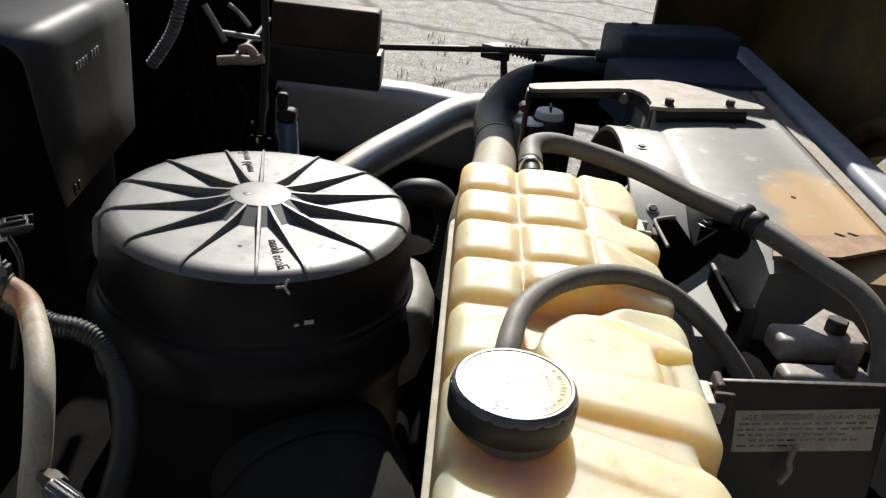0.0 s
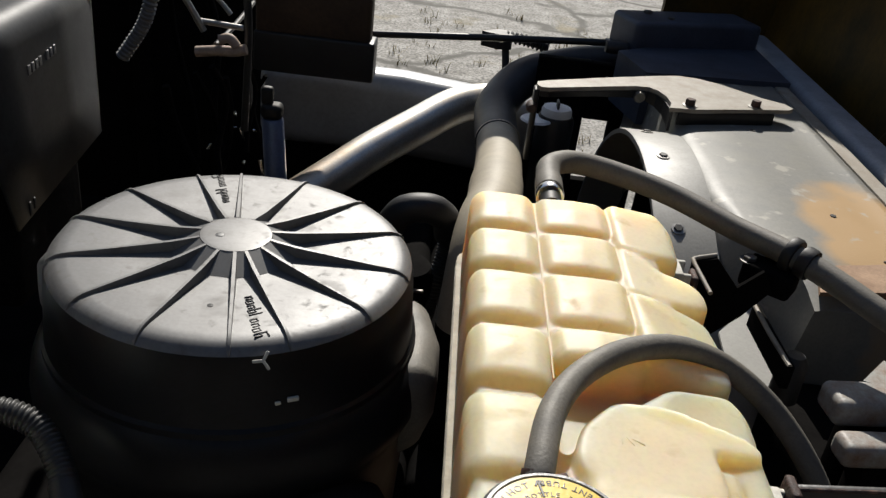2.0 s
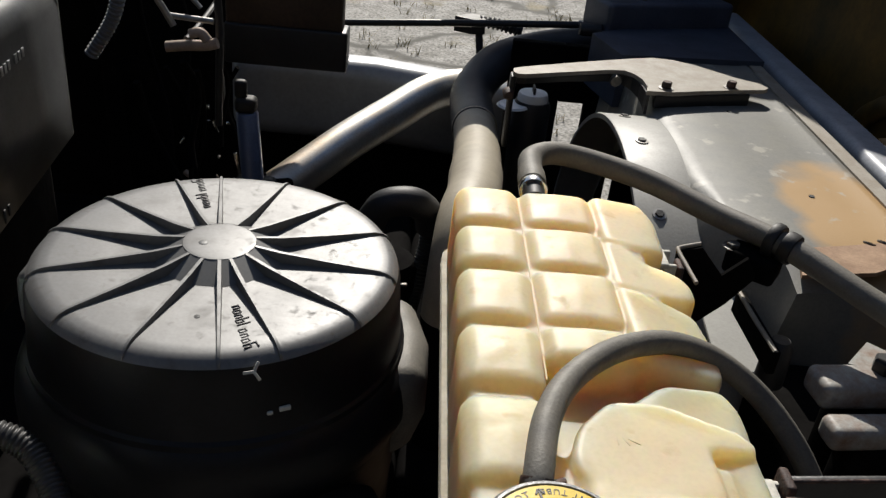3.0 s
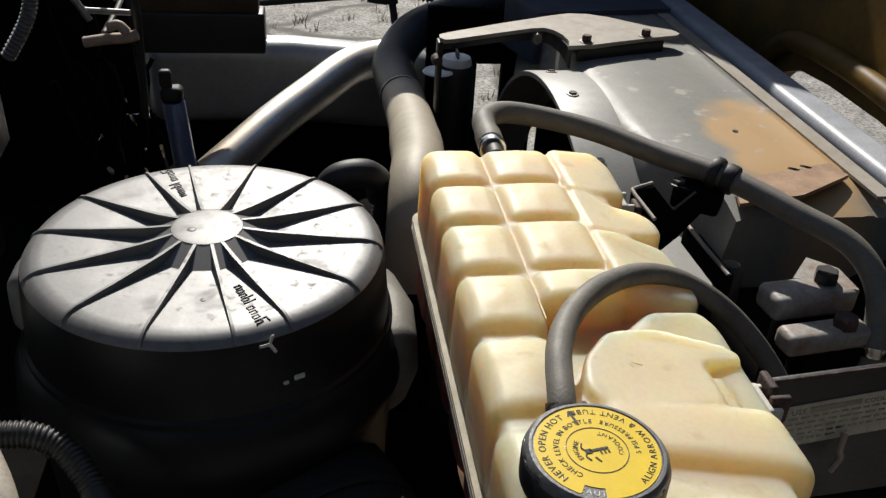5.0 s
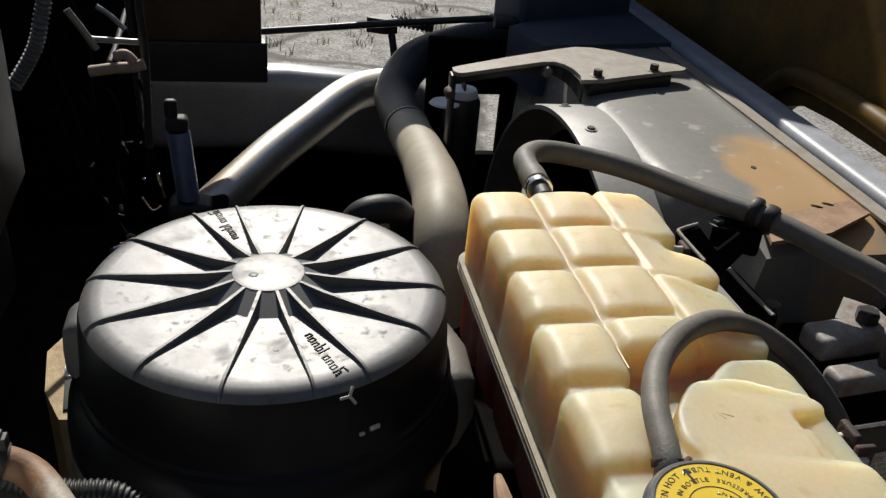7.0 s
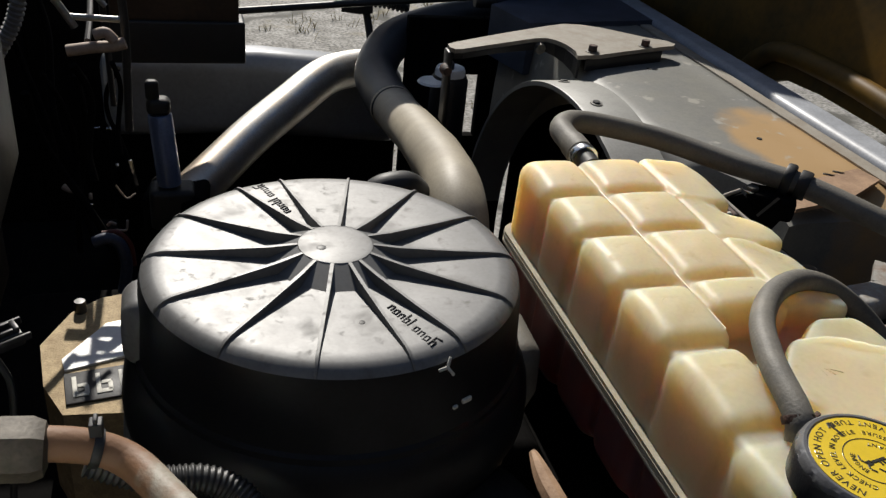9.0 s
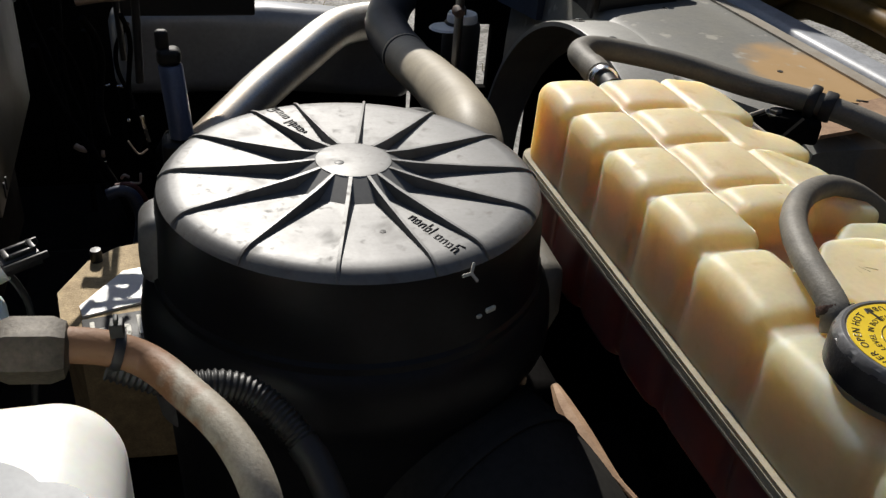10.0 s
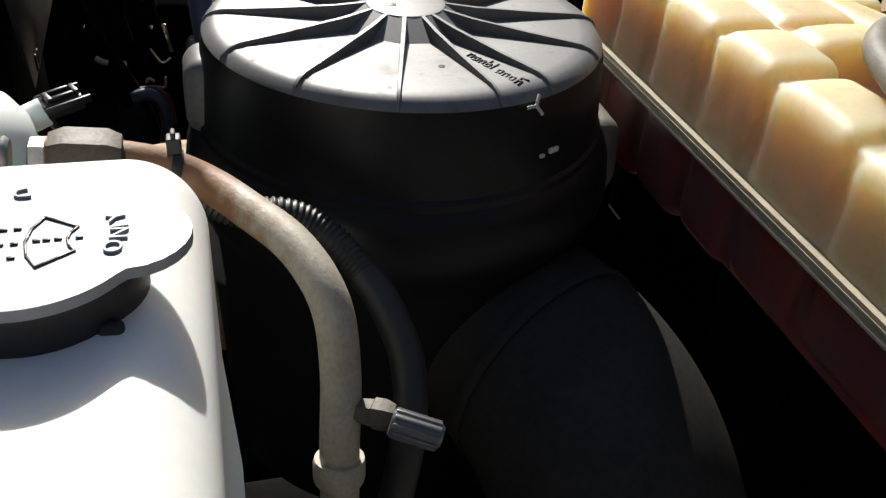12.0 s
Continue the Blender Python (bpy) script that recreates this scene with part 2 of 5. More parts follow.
def shroud_paint():
    """Grey paint worn to rust at one corner, with pale scuffs."""
    m = material("worn_shroud_paint", (0.235, 0.230, 0.205), 0.5, vary=0.22, scale=18, fine=260, bump=0.12,
                 second=(0.19, 0.19, 0.18), spec=0.35)
    nt = m.node_tree
    n, l = nt.nodes, nt.links
    b = n["Principled BSDF"]
    base = b.inputs["Base Color"].links[0].from_socket
    co = n.new("ShaderNodeTexCoord")
    off = n.new("ShaderNodeVectorMath")
    off.operation = "SUBTRACT"
    off.inputs[1].default_value = (0.832, 0.392, 1.22)
    l.new(co.outputs["Object"], off.inputs[0])
    sc = n.new("ShaderNodeVectorMath")
    sc.operation = "MULTIPLY"
    sc.inputs[1].default_value = (9.8, 5.0, 0.0)
    l.new(off.outputs[0], sc.inputs[0])
    ln = n.new("ShaderNodeVectorMath")
    ln.operation = "LENGTH"
    l.new(sc.outputs[0], ln.inputs[0])
    wob = n.new("ShaderNodeTexNoise")
    wob.inputs["Scale"].default_value, wob.inputs["Detail"].default_value = 14, 5
    l.new(co.outputs["Object"], wob.inputs["Vector"])
    add = n.new("ShaderNodeMath")
    add.operation = "MULTIPLY_ADD"
    add.inputs[1].default_value = 0.7
    l.new(wob.outputs["Fac"], add.inputs[0])
    l.new(ln.outputs["Value"], add.inputs[2])
    mr = n.new("ShaderNodeMapRange")
    mr.inputs[1].default_value, mr.inputs[2].default_value = 1.46, 1.16
    l.new(add.outputs[0], mr.inputs[0])
    mix = n.new("ShaderNodeMix")
    mix.data_type = "RGBA"
    mix.inputs[7].default_value = (0.43, 0.28, 0.135, 1)
    l.new(mr.outputs[0], mix.inputs[0])
    l.new(base, mix.inputs[6])
    # pale scuffs
    sn = n.new("ShaderNodeTexNoise")
    sn.inputs["Scale"].default_value, sn.inputs["Detail"].default_value = 26, 4
    l.new(co.outputs["Object"], sn.inputs["Vector"])
    sr = n.new("ShaderNodeMapRange")
    sr.inputs[1].default_value, sr.inputs[2].default_value = 0.64, 0.70
    sr.inputs[4].default_value = 0.7
    l.new(sn.outputs["Fac"], sr.inputs[0])
    mix2 = n.new("ShaderNodeMix")
    mix2.data_type = "RGBA"
    mix2.inputs[7].default_value = (0.42, 0.40, 0.35, 1)
    l.new(sr.outputs[0], mix2.inputs[0])
    l.new(mix.outputs[2], mix2.inputs[6])
    l.new(mix2.outputs[2], b.inputs["Base Color"])
    return m


def asphalt():
    m = material("sunlit_asphalt", (0.46, 0.44, 0.40), 0.85, vary=0.8, scale=7.0, fine=48, grain_low=0.25, bump=1.0,
                 second=(0.25, 0.235, 0.205))
    nt = m.node_tree
    n, l = nt.nodes, nt.links
    b = n["Principled BSDF"]
    base = b.inputs["Base Color"].links[0].from_socket
    co = n.new("ShaderNodeTexCoord")
    wob = n.new("ShaderNodeTexNoise")
    wob.inputs["Scale"].default_value, wob.inputs["Detail"].default_value = 1.6, 5
    l.new(co.outputs["Object"], wob.inputs["Vector"])
    mixv = n.new("ShaderNodeMix")
    mixv.data_type = "VECTOR"
    mixv.inputs[0].default_value = 0.35
    l.new(co.outputs["Object"], mixv.inputs[4])
    l.new(wob.outputs["Color"], mixv.inputs[5])
    vor = n.new("ShaderNodeTexVoronoi")
    vor.feature = "DISTANCE_TO_EDGE"
    vor.inputs["Scale"].default_value = 0.9
    l.new(mixv.outputs[1], vor.inputs["Vector"])
    mr = n.new("ShaderNodeMapRange")
    mr.inputs[1].default_value, mr.inputs[2].default_value = 0.010, 0.034
    l.new(vor.outputs["Distance"], mr.inputs[0])
    mix = n.new("ShaderNodeMix")
    mix.data_type = "RGBA"
    mix.inputs[6].default_value = (0.085, 0.08, 0.065, 1)
    l.new(mr.outputs[0], mix.inputs[0])
    l.new(base, mix.inputs[7])
    # dry weeds in the cracks
    wn2 = n.new("ShaderNodeTexNoise")
    wn2.inputs["Scale"].default_value, wn2.inputs["Detail"].default_value = 2.2, 6
    l.new(co.outputs["Object"], wn2.inputs["Vector"])
    w = n.new("ShaderNodeMapRange")
    w.inputs[1].default_value, w.inputs[2].default_value, w.inputs[4].default_value = 0.60, 0.70, 0.6
    l.new(wn2.outputs["Fac"], w.inputs[0])
    mix2 = n.new("ShaderNodeMix")
    mix2.data_type = "RGBA"
    mix2.inputs[7].default_value = (0.24, 0.19, 0.08, 1)
    l.new(w.outputs[0], mix2.inputs[0])
    l.new(mix.outputs[2], mix2.inputs[6])
    l.new(mix2.outputs[2], b.inputs["Base Color"])
    return m


M_SHROUD = shroud_paint()
M_ASPHALT = asphalt()


# ---- building tools ----
BASES = {}
PLACE = [Matrix()]      # where the parts that follow are set down


def thing(name, base, label, category, group="", kind=""):
    ob = new(name)
    ob.empty_display_size = 0.05
    base = PLACE[0] @ Vector(base)
    ob.location = base
    BASES[ob.name] = base
    return tagged(ob, label, category, group, kind)


def part(name, bm, mat, parent=None, label="", smooth=40):
    """Links a bmesh, given in world metres, as one mesh object under its thing or part."""
    me = bpy.data.meshes.new(name)
    bm.transform(PLACE[0])
    bmesh.ops.recalc_face_normals(bm, faces=bm.faces[:])
    if smooth:
        for f in bm.faces:
            f.smooth = True
        for e in bm.edges:
            if len(e.link_faces) == 2 and e.calc_face_angle(0) > radians(smooth):
                e.smooth = False
    bm.to_mesh(me)
    bm.free()
    me.materials.append(mat)
    ob = new(name, me)
    if parent:
        ob.parent = parent
        if parent.name in BASES:
            ob.matrix_parent_inverse = Matrix.Translation(-BASES[parent.name])
    return tagged(ob, label)


def blend(ob, size=0.0024, rounds=3):
    """One moulded skin over overlapping forms."""
    r = ob.modifiers.new("skin", "REMESH")
    r.mode, r.voxel_size, r.use_smooth_shade = "VOXEL", size, True
    sm = ob.modifiers.new("soften", "SMOOTH")
    sm.factor, sm.iterations = 0.5, rounds
    return ob


def single(name, bm, mat, label, category, group="", kind="", smooth=40):
    return tagged(part(name, bm, mat, None, "", smooth), label, category, group, kind)


def rbox(bm, c, size, r=0.01, seg=3, m=None, bend=None):
    """A box with rounded edges and corners."""
    h = Vector(size) / 2
    r = min(r, min(h) * 0.98)
    axes = []
    for a in range(3):
        steps = [math.tan(i / seg * math.pi / 4) for i in range(seg + 1)]
        lo = [-h[a] + r * (1 - s) for s in reversed(steps)]
        mid = [0.0] if h[a] > 2.2 * r else []
        axes.append(lo + mid + [-v for v in reversed(lo)])
    seen = {}

    def vert(p):
        key = tuple(round(v, 6) for v in p)
        if key not in seen:
            inner = Vector([max(-h[i] + r, min(h[i] - r, p[i])) for i in range(3)])
            d = Vector(p) - inner
            q = inner + d.normalized() * r if d.length > 1e-9 else Vector(p)
            if bend:
                q = bend(q)
            if m:
                q = m @ q
            seen[key] = bm.verts.new(q + Vector(c))
        return seen[key]

    for a in range(3):
        u, v = (a + 1) % 3, (a + 2) % 3
        for sgn in (-1, 1):
            for i in range(len(axes[u]) - 1):
                for j in range(len(axes[v]) - 1):
                    quad = []
                    for di, dj in ((0, 0), (1, 0), (1, 1), (0, 1)):
                        p = [0, 0, 0]
                        p[a], p[u], p[v] = sgn * h[a], axes[u][i + di], axes[v][j + dj]
                        quad.append(vert(p))
                    if len(set(quad)) == 4:
                        bm.faces.new(quad)
    return bm


def box(c, size, r=0.005, seg=2, m=None):
    return rbox(bmesh.new(), c, size, r, seg, m)


def lathe(bm, profile, c=(0, 0, 0), seg=48, m=None, a0=0.0, a1=360.0):
    """Turns (radius, height) pairs round z."""
    full = abs(a1 - a0) >= 359.9
    n = seg if full else seg + 1
    rings = []
    for r, z in profile:
        ring = []
        for i in range(n):
            a = radians(a0 + (a1 - a0) * i / seg)
            q = Vector((r * math.cos(a), r * math.sin(a), z))
            ring.append(bm.verts.new((m @ q if m else q) + Vector(c)))
        rings.append(ring)
    for k in range(len(rings) - 1):
        for i in range(seg if full else seg):
            j = (i + 1) % n
            bm.faces.new((rings[k][i], rings[k][j], rings[k + 1][j], rings[k + 1][i]))
    for ring, r in ((rings[0], profile[0][0]), (rings[-1], profile[-1][0])):
        if full and r > 1e-6:
            bm.faces.new(ring)
    return bm


def smooth_path(points, steps=10):
    """Catmull-Rom curve through the points."""
    p = [Vector(v) for v in points]
    p = [p[0] * 2 - p[1]] + p + [p[-1] * 2 - p[-2]]
    out = []
    for i in range(1, len(p) - 2):
        for s in range(steps):
            t = s / steps
            a, b, c, d = p[i - 1], p[i], p[i + 1], p[i + 2]
            out.append(0.5 * (2 * b + (c - a) * t + (2 * a - 5 * b + 4 * c - d) * t * t
                              + (3 * b - a - 3 * c + d) * t ** 3))
    out.append(p[-2])
    return out


def tube(bm, points, radius, seg=16, steps=10, swell=None, cap=True):
    """A round tube along a smooth path. radius: a number; swell(u): a factor along it, u from 0 to 1."""
    path = smooth_path(points, steps) if steps > 1 else [Vector(v) for v in points]
    t0 = (path[1] - path[0]).normalized()
    side = t0.orthogonal().normalized()
    rings = []
    for i, q in enumerate(path):
        t = (path[min(i + 1, len(path) - 1)] - path[max(i - 1, 0)]).normalized()
        side = (side - t * side.dot(t)).normalized()
        up = t.cross(side)
        r = radius * (swell(i / (len(path) - 1)) if swell else 1.0)
        rings.append([bm.verts.new(q + (side * math.cos(2 * math.pi * k / seg) + up * math.sin(2 * math.pi * k / seg)) * r)
                      for k in range(seg)])
    for a, b in zip(rings, rings[1:]):
        for k in range(seg):
            bm.faces.new((a[k], a[(k + 1) % seg], b[(k + 1) % seg], b[k]))
    if cap:
        bm.faces.new(rings[0])
        bm.faces.new(rings[-1])
    return bm


def ribbed(points, radius, pitch=0.006, depth=0.14, seg=14):
    """A corrugated tube."""
    path = smooth_path(points, 40)
    length = sum((a - b).length for a, b in zip(path, path[1:]))
    n = max(8, int(length / pitch * 4))
    dist, acc = [0.0], 0.0
    for a, b in zip(path, path[1:]):
        acc += (a - b).length
        dist.append(acc)
    pts, k = [], 0
    for i in range(n + 1):
        d = acc * i / n
        while k < len(dist) - 2 and dist[k + 1] < d:
            k += 1
        f = (d - dist[k]) / max(1e-9, dist[k + 1] - dist[k])
        pts.append(path[k].lerp(path[k + 1], f))
    bm = bmesh.new()
    wave = (1.0, 1.0, 1.0 - depth, 1.0 - depth)
    return tube(bm, pts, radius, seg, 1, lambda u: wave[int(round(u * n)) % 4])


def along(a, b):
    """The turn that lays z along a to b, and the length."""
    d = Vector(b) - Vector(a)
    return d.to_track_quat("Z", "Y").to_matrix().to_4x4(), d.length


def ring_on(bm, at, axis, r, width, thick=0.003, seg=28):
    """A flat band round an axis."""
    q = Vector(axis).to_track_quat("Z", "Y").to_matrix().to_4x4()
    w = width / 2
    pr = [(r, -w), (r + thick * 0.8, -w), (r + thick, -w * 0.6), (r + thick, w * 0.6), (r + thick * 0.8, w), (r, w), (r, -w)]
    return lathe(bm, pr, at, seg, q)


def hex_bolt(name, at, parent, r=0.011, h=0.009, washer=True, mat=None, axis=(0, 0, 1)):
    q = Vector(axis).to_track_quat("Z", "Y").to_matrix().to_4x4()
    bm = lathe(bmesh.new(), [(0.0005, 0), (r, 0), (r, h * 0.85), (r * 0.86, h), (0.0005, h)], at, 6, q)
    b = part(name, bm, mat or M_BOLT, parent, smooth=30)
    if washer:
        wb = lathe(bmesh.new(), [(r * 0.5, 0), (r * 1.5, 0), (r * 1.5, 0.0018), (r * 0.5, 0.0022)], Vector(at) - Vector(axis) * 0.0005, 20, q)
        part("washer", wb, M_STEEL, b, "bright washer")
    return b


def prism(points, z0, z1, bm=None, m=None):
    """An upright plate from an outline in x and y."""
    bm = bm or bmesh.new()
    lo = [bm.verts.new((m @ Vector((x, y, z0))) if m else (x, y, z0)) for x, y in points]
    hi = [bm.verts.new((m @ Vector((x, y, z1))) if m else (x, y, z1)) for x, y in points]
    bm.faces.new(lo[::-1])
    bm.faces.new(hi)
    for i in range(len(points)):
        j = (i + 1) % len(points)
        bm.faces.new((lo[i], lo[j], hi[j], hi[i]))
    return bm


def bevelled(bm, width, seg=2, angle=30):
    edges = [e for e in bm.edges if len(e.link_faces) == 2 and e.calc_face_angle(0) > radians(angle)]
    bmesh.ops.bevel(bm, geom=edges, offset=width, segments=seg, affect="EDGES", profile=0.6, clamp_overlap=True)
    return bm


GLYPHS = {}


def glyph(ch):
    """A letter of Blender's own font as flat triangles, and its width."""
    if ch not in GLYPHS:
        cu = bpy.data.curves.new("glyph", "FONT")
        cu.body, cu.resolution_u = ch, 3
        tmp = bpy.data.objects.new("glyph", cu)
        scene.collection.objects.link(tmp)
        bpy.context.view_layer.update()
        me = bpy.data.meshes.new_from_object(tmp.evaluated_get(bpy.context.evaluated_depsgraph_get()))
        vs = [v.co.copy() for v in me.vertices]
        fs = [tuple(f.vertices) for f in me.polygons]
        width = (max(v.x for v in vs) + 0.06) if vs else 0.3
        bpy.data.objects.remove(tmp)
        bpy.data.curves.remove(cu)
        bpy.data.meshes.remove(me)
        GLYPHS[ch] = (vs, fs, width)
    return GLYPHS[ch]


def put_glyph(bm, ch, m, size, depth):
    vs, fs, w = glyph(ch)
    lo = [bm.verts.new(m @ Vector((v.x * size, v.y * size, 0))) for v in vs]
    hi = [bm.verts.new(m @ Vector((v.x * size, v.y * size, depth))) for v in vs]
    count = {}
    for f in fs:
        bm.faces.new([hi[i] for i in f])
        for a, b in zip(f, f[1:] + f[:1]):
            count[(a, b)] = 1
    for a, b in list(count):
        if (b, a) not in count:
            bm.faces.new((lo[a], lo[b], hi[b], hi[a]))


def line_text(bm, words, m, size, depth=0.0003):
    x = 0.0
    for ch in words:
        if ch == " ":
            x += 0.32 * size
            continue
        put_glyph(bm, ch, m @ Matrix.Translation((x, 0, 0)), size, depth)
        x += glyph(ch)[2] * size
    return x


def arc_text(bm, words, c, r, start, size, depth=0.0003, inward=False, gap=1.12):
    """Letters round a circle from the angle start, in degrees: clockwise with tops outward, or counter-clockwise, tops inward."""
    a = start
    for ch in words:
        w = (0.34 if ch == " " else glyph(ch)[2]) * size * gap
        step = math.degrees(w / r)
        mid = a + step / 2 if inward else a - step / 2
        if ch != " ":
            t = radians(mid)
            place = Vector(c) + Vector((math.cos(t), math.sin(t), 0)) * (r + (size * 0.35 if inward else -size * 0.35))
            m = Matrix.Translation(place) @ Matrix.Rotation(radians(mid + (90 if inward else -90)), 4, "Z") \
                @ Matrix.Translation((-w / 2, 0, 0))
            put_glyph(bm, ch, m, size, depth)
        a = a + step if inward else a - step


# ---- ground ----
bm = bmesh.new()
bmesh.ops.create_grid(bm, x_segments=24, y_segments=24, size=120)
single("ground", bm, M_ASPHALT, "cracked pale asphalt with dry weeds in the joints", "ground", kind="structure")

M_STRAW = material("dry_straw", (0.36, 0.28, 0.13), 0.8, vary=0.4, scale=8, fine=60, bump=0.0, second=(0.22, 0.19, 0.08))
bm = bmesh.new()
rng = random.Random(11)
for k in range(150):
    cx, cy = rng.uniform(-0.5, 2.2), rng.uniform(2.4, 6.5)
    cy += 0.25 * math.sin(3.0 * cx)
    for b in range(7):
        a, h, w = rng.uniform(0, 6.28), rng.uniform(0.02, 0.07), rng.uniform(0.002, 0.004)
        foot = Vector((cx + rng.uniform(-0.04, 0.04), cy + rng.uniform(-0.03, 0.03), -0.002))
        out_ = Vector((math.cos(a), math.sin(a), 0))
        across = Vector((-out_.y, out_.x, 0)) * w
        v = [bm.verts.new(p) for p in (foot - across, foot + across, foot + out_ * h * 0.5 + across * 0.6 + Vector((0, 0, h * 0.8)),
                                       foot + out_ * h * 0.5 - across * 0.6 + Vector((0, 0, h * 0.8)), foot + out_ * h * 1.1 + Vector((0, 0, h)))]
        bm.faces.new(v[:4])
        bm.faces.new((v[3], v[2], v[4]))
single("dry_weeds", bm, M_STRAW, "dry straw-coloured weeds in the asphalt cracks", "weeds", kind="stuff")


# ---- air filter housing ----
filt = thing("air_filter_housing", (0, 0, 0.85), "round black plastic air filter housing with a dusty ribbed lid", "air filter")
ANG = [-103.9, -77.9, -61.0, -33.2, -6.1, 22.0, 49.6]
ANG = ANG + [a + 180 for a in ANG]
lid_profile = [(0.0005, 1.3122), (0.030, 1.3125), (0.034, 1.3118), (0.0355, 1.3095), (0.040, 1.3065), (0.058, 1.2985),
               (0.061, 1.2982), (0.100, 1.2995), (0.150, 1.3010), (0.1600, 1.3003), (0.1665, 1.2978), (0.1715, 1.2915), (0.1738, 1.283),
               (0.1755, 1.262), (0.1775, 1.235), (0.1785, 1.222), (0.1815, 1.219), (0.1815, 1.207), (0.176, 1.205)]
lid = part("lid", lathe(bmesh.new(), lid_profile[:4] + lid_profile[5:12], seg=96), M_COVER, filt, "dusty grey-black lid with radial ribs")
# Dust stops at the rim; the black side also carries its shade.
part("lid_skirt", lathe(bmesh.new(), lid_profile[11:], seg=96), M_BODY, lid, "black side of the lid, its shade in the colour")
for k, a in enumerate(ANG):
    bm = bmesh.new()
    t = radians(a)
    d, s = Vector((math.cos(t), math.sin(t), 0)), Vector((-math.sin(t), math.cos(t), 0))
    top = [(0.0345, 1.3119), (0.060, 1.3088), (0.110, 1.3058), (0.155, 1.3040), (0.163, 1.3018), (0.1685, 1.2982), (0.1708, 1.2950), (0.1715, 1.2920)]
    low = [(0.0345, 1.3075), (0.060, 1.2950), (0.110, 1.2970), (0.155, 1.2985), (0.162, 1.297), (0.166, 1.293), (0.168, 1.291), (0.169, 1.2885)]
    for side in (-1, 1):
        hw = [0.0016, 0.0017, 0.0014, 0.0012, 0.0012, 0.0012, 0.0011, 0.0006]
        vt = [bm.verts.new(d * r + s * side * w + Vector((0, 0, z))) for (r, z), w in zip(top, hw)]
        vl = [bm.verts.new(d * r + s * side * w * 1.6 + Vector((0, 0, z))) for (r, z), w in zip(low, hw)]
        for i in range(len(top) - 1):
            bm.faces.new((vt[i], vt[i + 1], vl[i + 1], vl[i]))
        if side < 0:
            first = vt
        else:
            for i in range(len(top) - 1):
                bm.faces.new((first[i], first[i + 1], vt[i + 1], vt[i]))
    part("rib", bm, M_COVER, lid)
bm = bmesh.new()
cone = sorted(a % 360 for a in ANG)
inner = [bm.verts.new((0.0350 * math.cos(radians(a)), 0.0350 * math.sin(radians(a)), 1.3112)) for a in cone]
outer = [bm.verts.new((0.0605 * math.cos(radians(a)), 0.0605 * math.sin(radians(a)), 1.2986)) for a in cone]
for i in range(14):
    j = (i + 1) % 14
    bm.faces.new((inner[i], inner[j], outer[j], outer[i]))
part("hub_cone", bm, M_CONE, lid, "smooth dark facets round the hub", 0)
# maker's raised mark in two sectors, as plain strokes
for base in (-69.4, 110.6):
    bm = bmesh.new()
    t = radians(base)
    d, s = Vector((math.cos(t), math.sin(t), 0)), Vector((-math.sin(t), math.cos(t), 0))
    slope = Matrix.Rotation(t + 0.28, 4, "Z")
    for i in range(9):
        r = 0.0945 + i * 0.0074
        tall = 0.0125 if i in (8, 3, 4) else 0.0068
        z = 1.2996 + (r - 0.09) * 0.02
        at = lambda a, b: d * (r + a - 0.28 * b) + s * b + Vector((0, 0, z))
        rbox(bm, at(0, tall / 2 - 0.004), (0.0014, tall, 0.0016), 0.0004, 1, slope)
        if i != 4:
            rbox(bm, at(0.0040, -0.0006), (0.0014, 0.0058, 0.0016), 0.0004, 1, slope)
            for b in ((-0.0033, 0.0025) if i in (1, 3, 5, 7) else (0.0025,)):
                rbox(bm, at(0.0020, b), (0.0048, 0.0012, 0.0016), 0.0004, 1, slope)
        if i == 8:
            rbox(bm, at(0.0030, 0.0080), (0.0070, 0.0013, 0.0016), 0.0004, 1, slope)
    part("raised_mark", bm, M_BODY, lid, "raised dark maker's mark drawn as strokes")
bm = lathe(bmesh.new(), [(0.0005, 1.3003), (0.0026, 1.3002), (0.0028, 1.2990)], (0.005, -0.109, 0), 12)
part("vent_dot", bm, M_BODY, lid)
part("hub_dimple", lathe(bmesh.new(), [(0.0005, 1.3127), (0.0041, 1.3127), (0.0044, 1.3125), (0.0046, 1.3118)], (-0.014, -0.006, 0), 18), M_CONE, lid, "small darker moulding dimple")
# three-armed white tick and dashes on the lid's side
bm = bmesh.new()
for ang in (270, 30, 150):
    q = Matrix.Rotation(radians(-70), 4, "Z") @ Matrix.Rotation(radians(62), 4, "Y")
    v = Matrix.Rotation(radians(ang), 4, "Z") @ Vector((0.0042, 0, 0))
    rbox(bm, Vector((0.0635, -0.1655, 1.2905)) + q @ v, (0.0092, 0.0026, 0.0016), 0.0006, 1, q @ Matrix.Rotation(radians(ang), 4, "Z"))
part("moulded_star", bm, M_WHITE, filt, "small white three-armed mark")
bm = bmesh.new()
q = Matrix.Rotation(radians(-64), 4, "Z")
rbox(bm, (0.087, -0.1555, 1.247), (0.003, 0.010, 0.0045), 0.001, 1, q)
rbox(bm, (0.0755, -0.1615, 1.2455), (0.003, 0.005, 0.003), 0.001, 1, q)
part("moulded_dash", bm, M_WHITE, filt, "small pale dash")
body_profile = [(0.170, 1.212), (0.1815, 1.2125), (0.187, 1.207), (0.1925, 1.192), (0.1955, 1.172), (0.1955, 1.158), (0.190, 1.146), (0.185, 1.13), (0.180, 1.05),
                (0.176, 0.93), (0.172, 0.86), (0.16, 0.85), (0.0005, 0.85)]
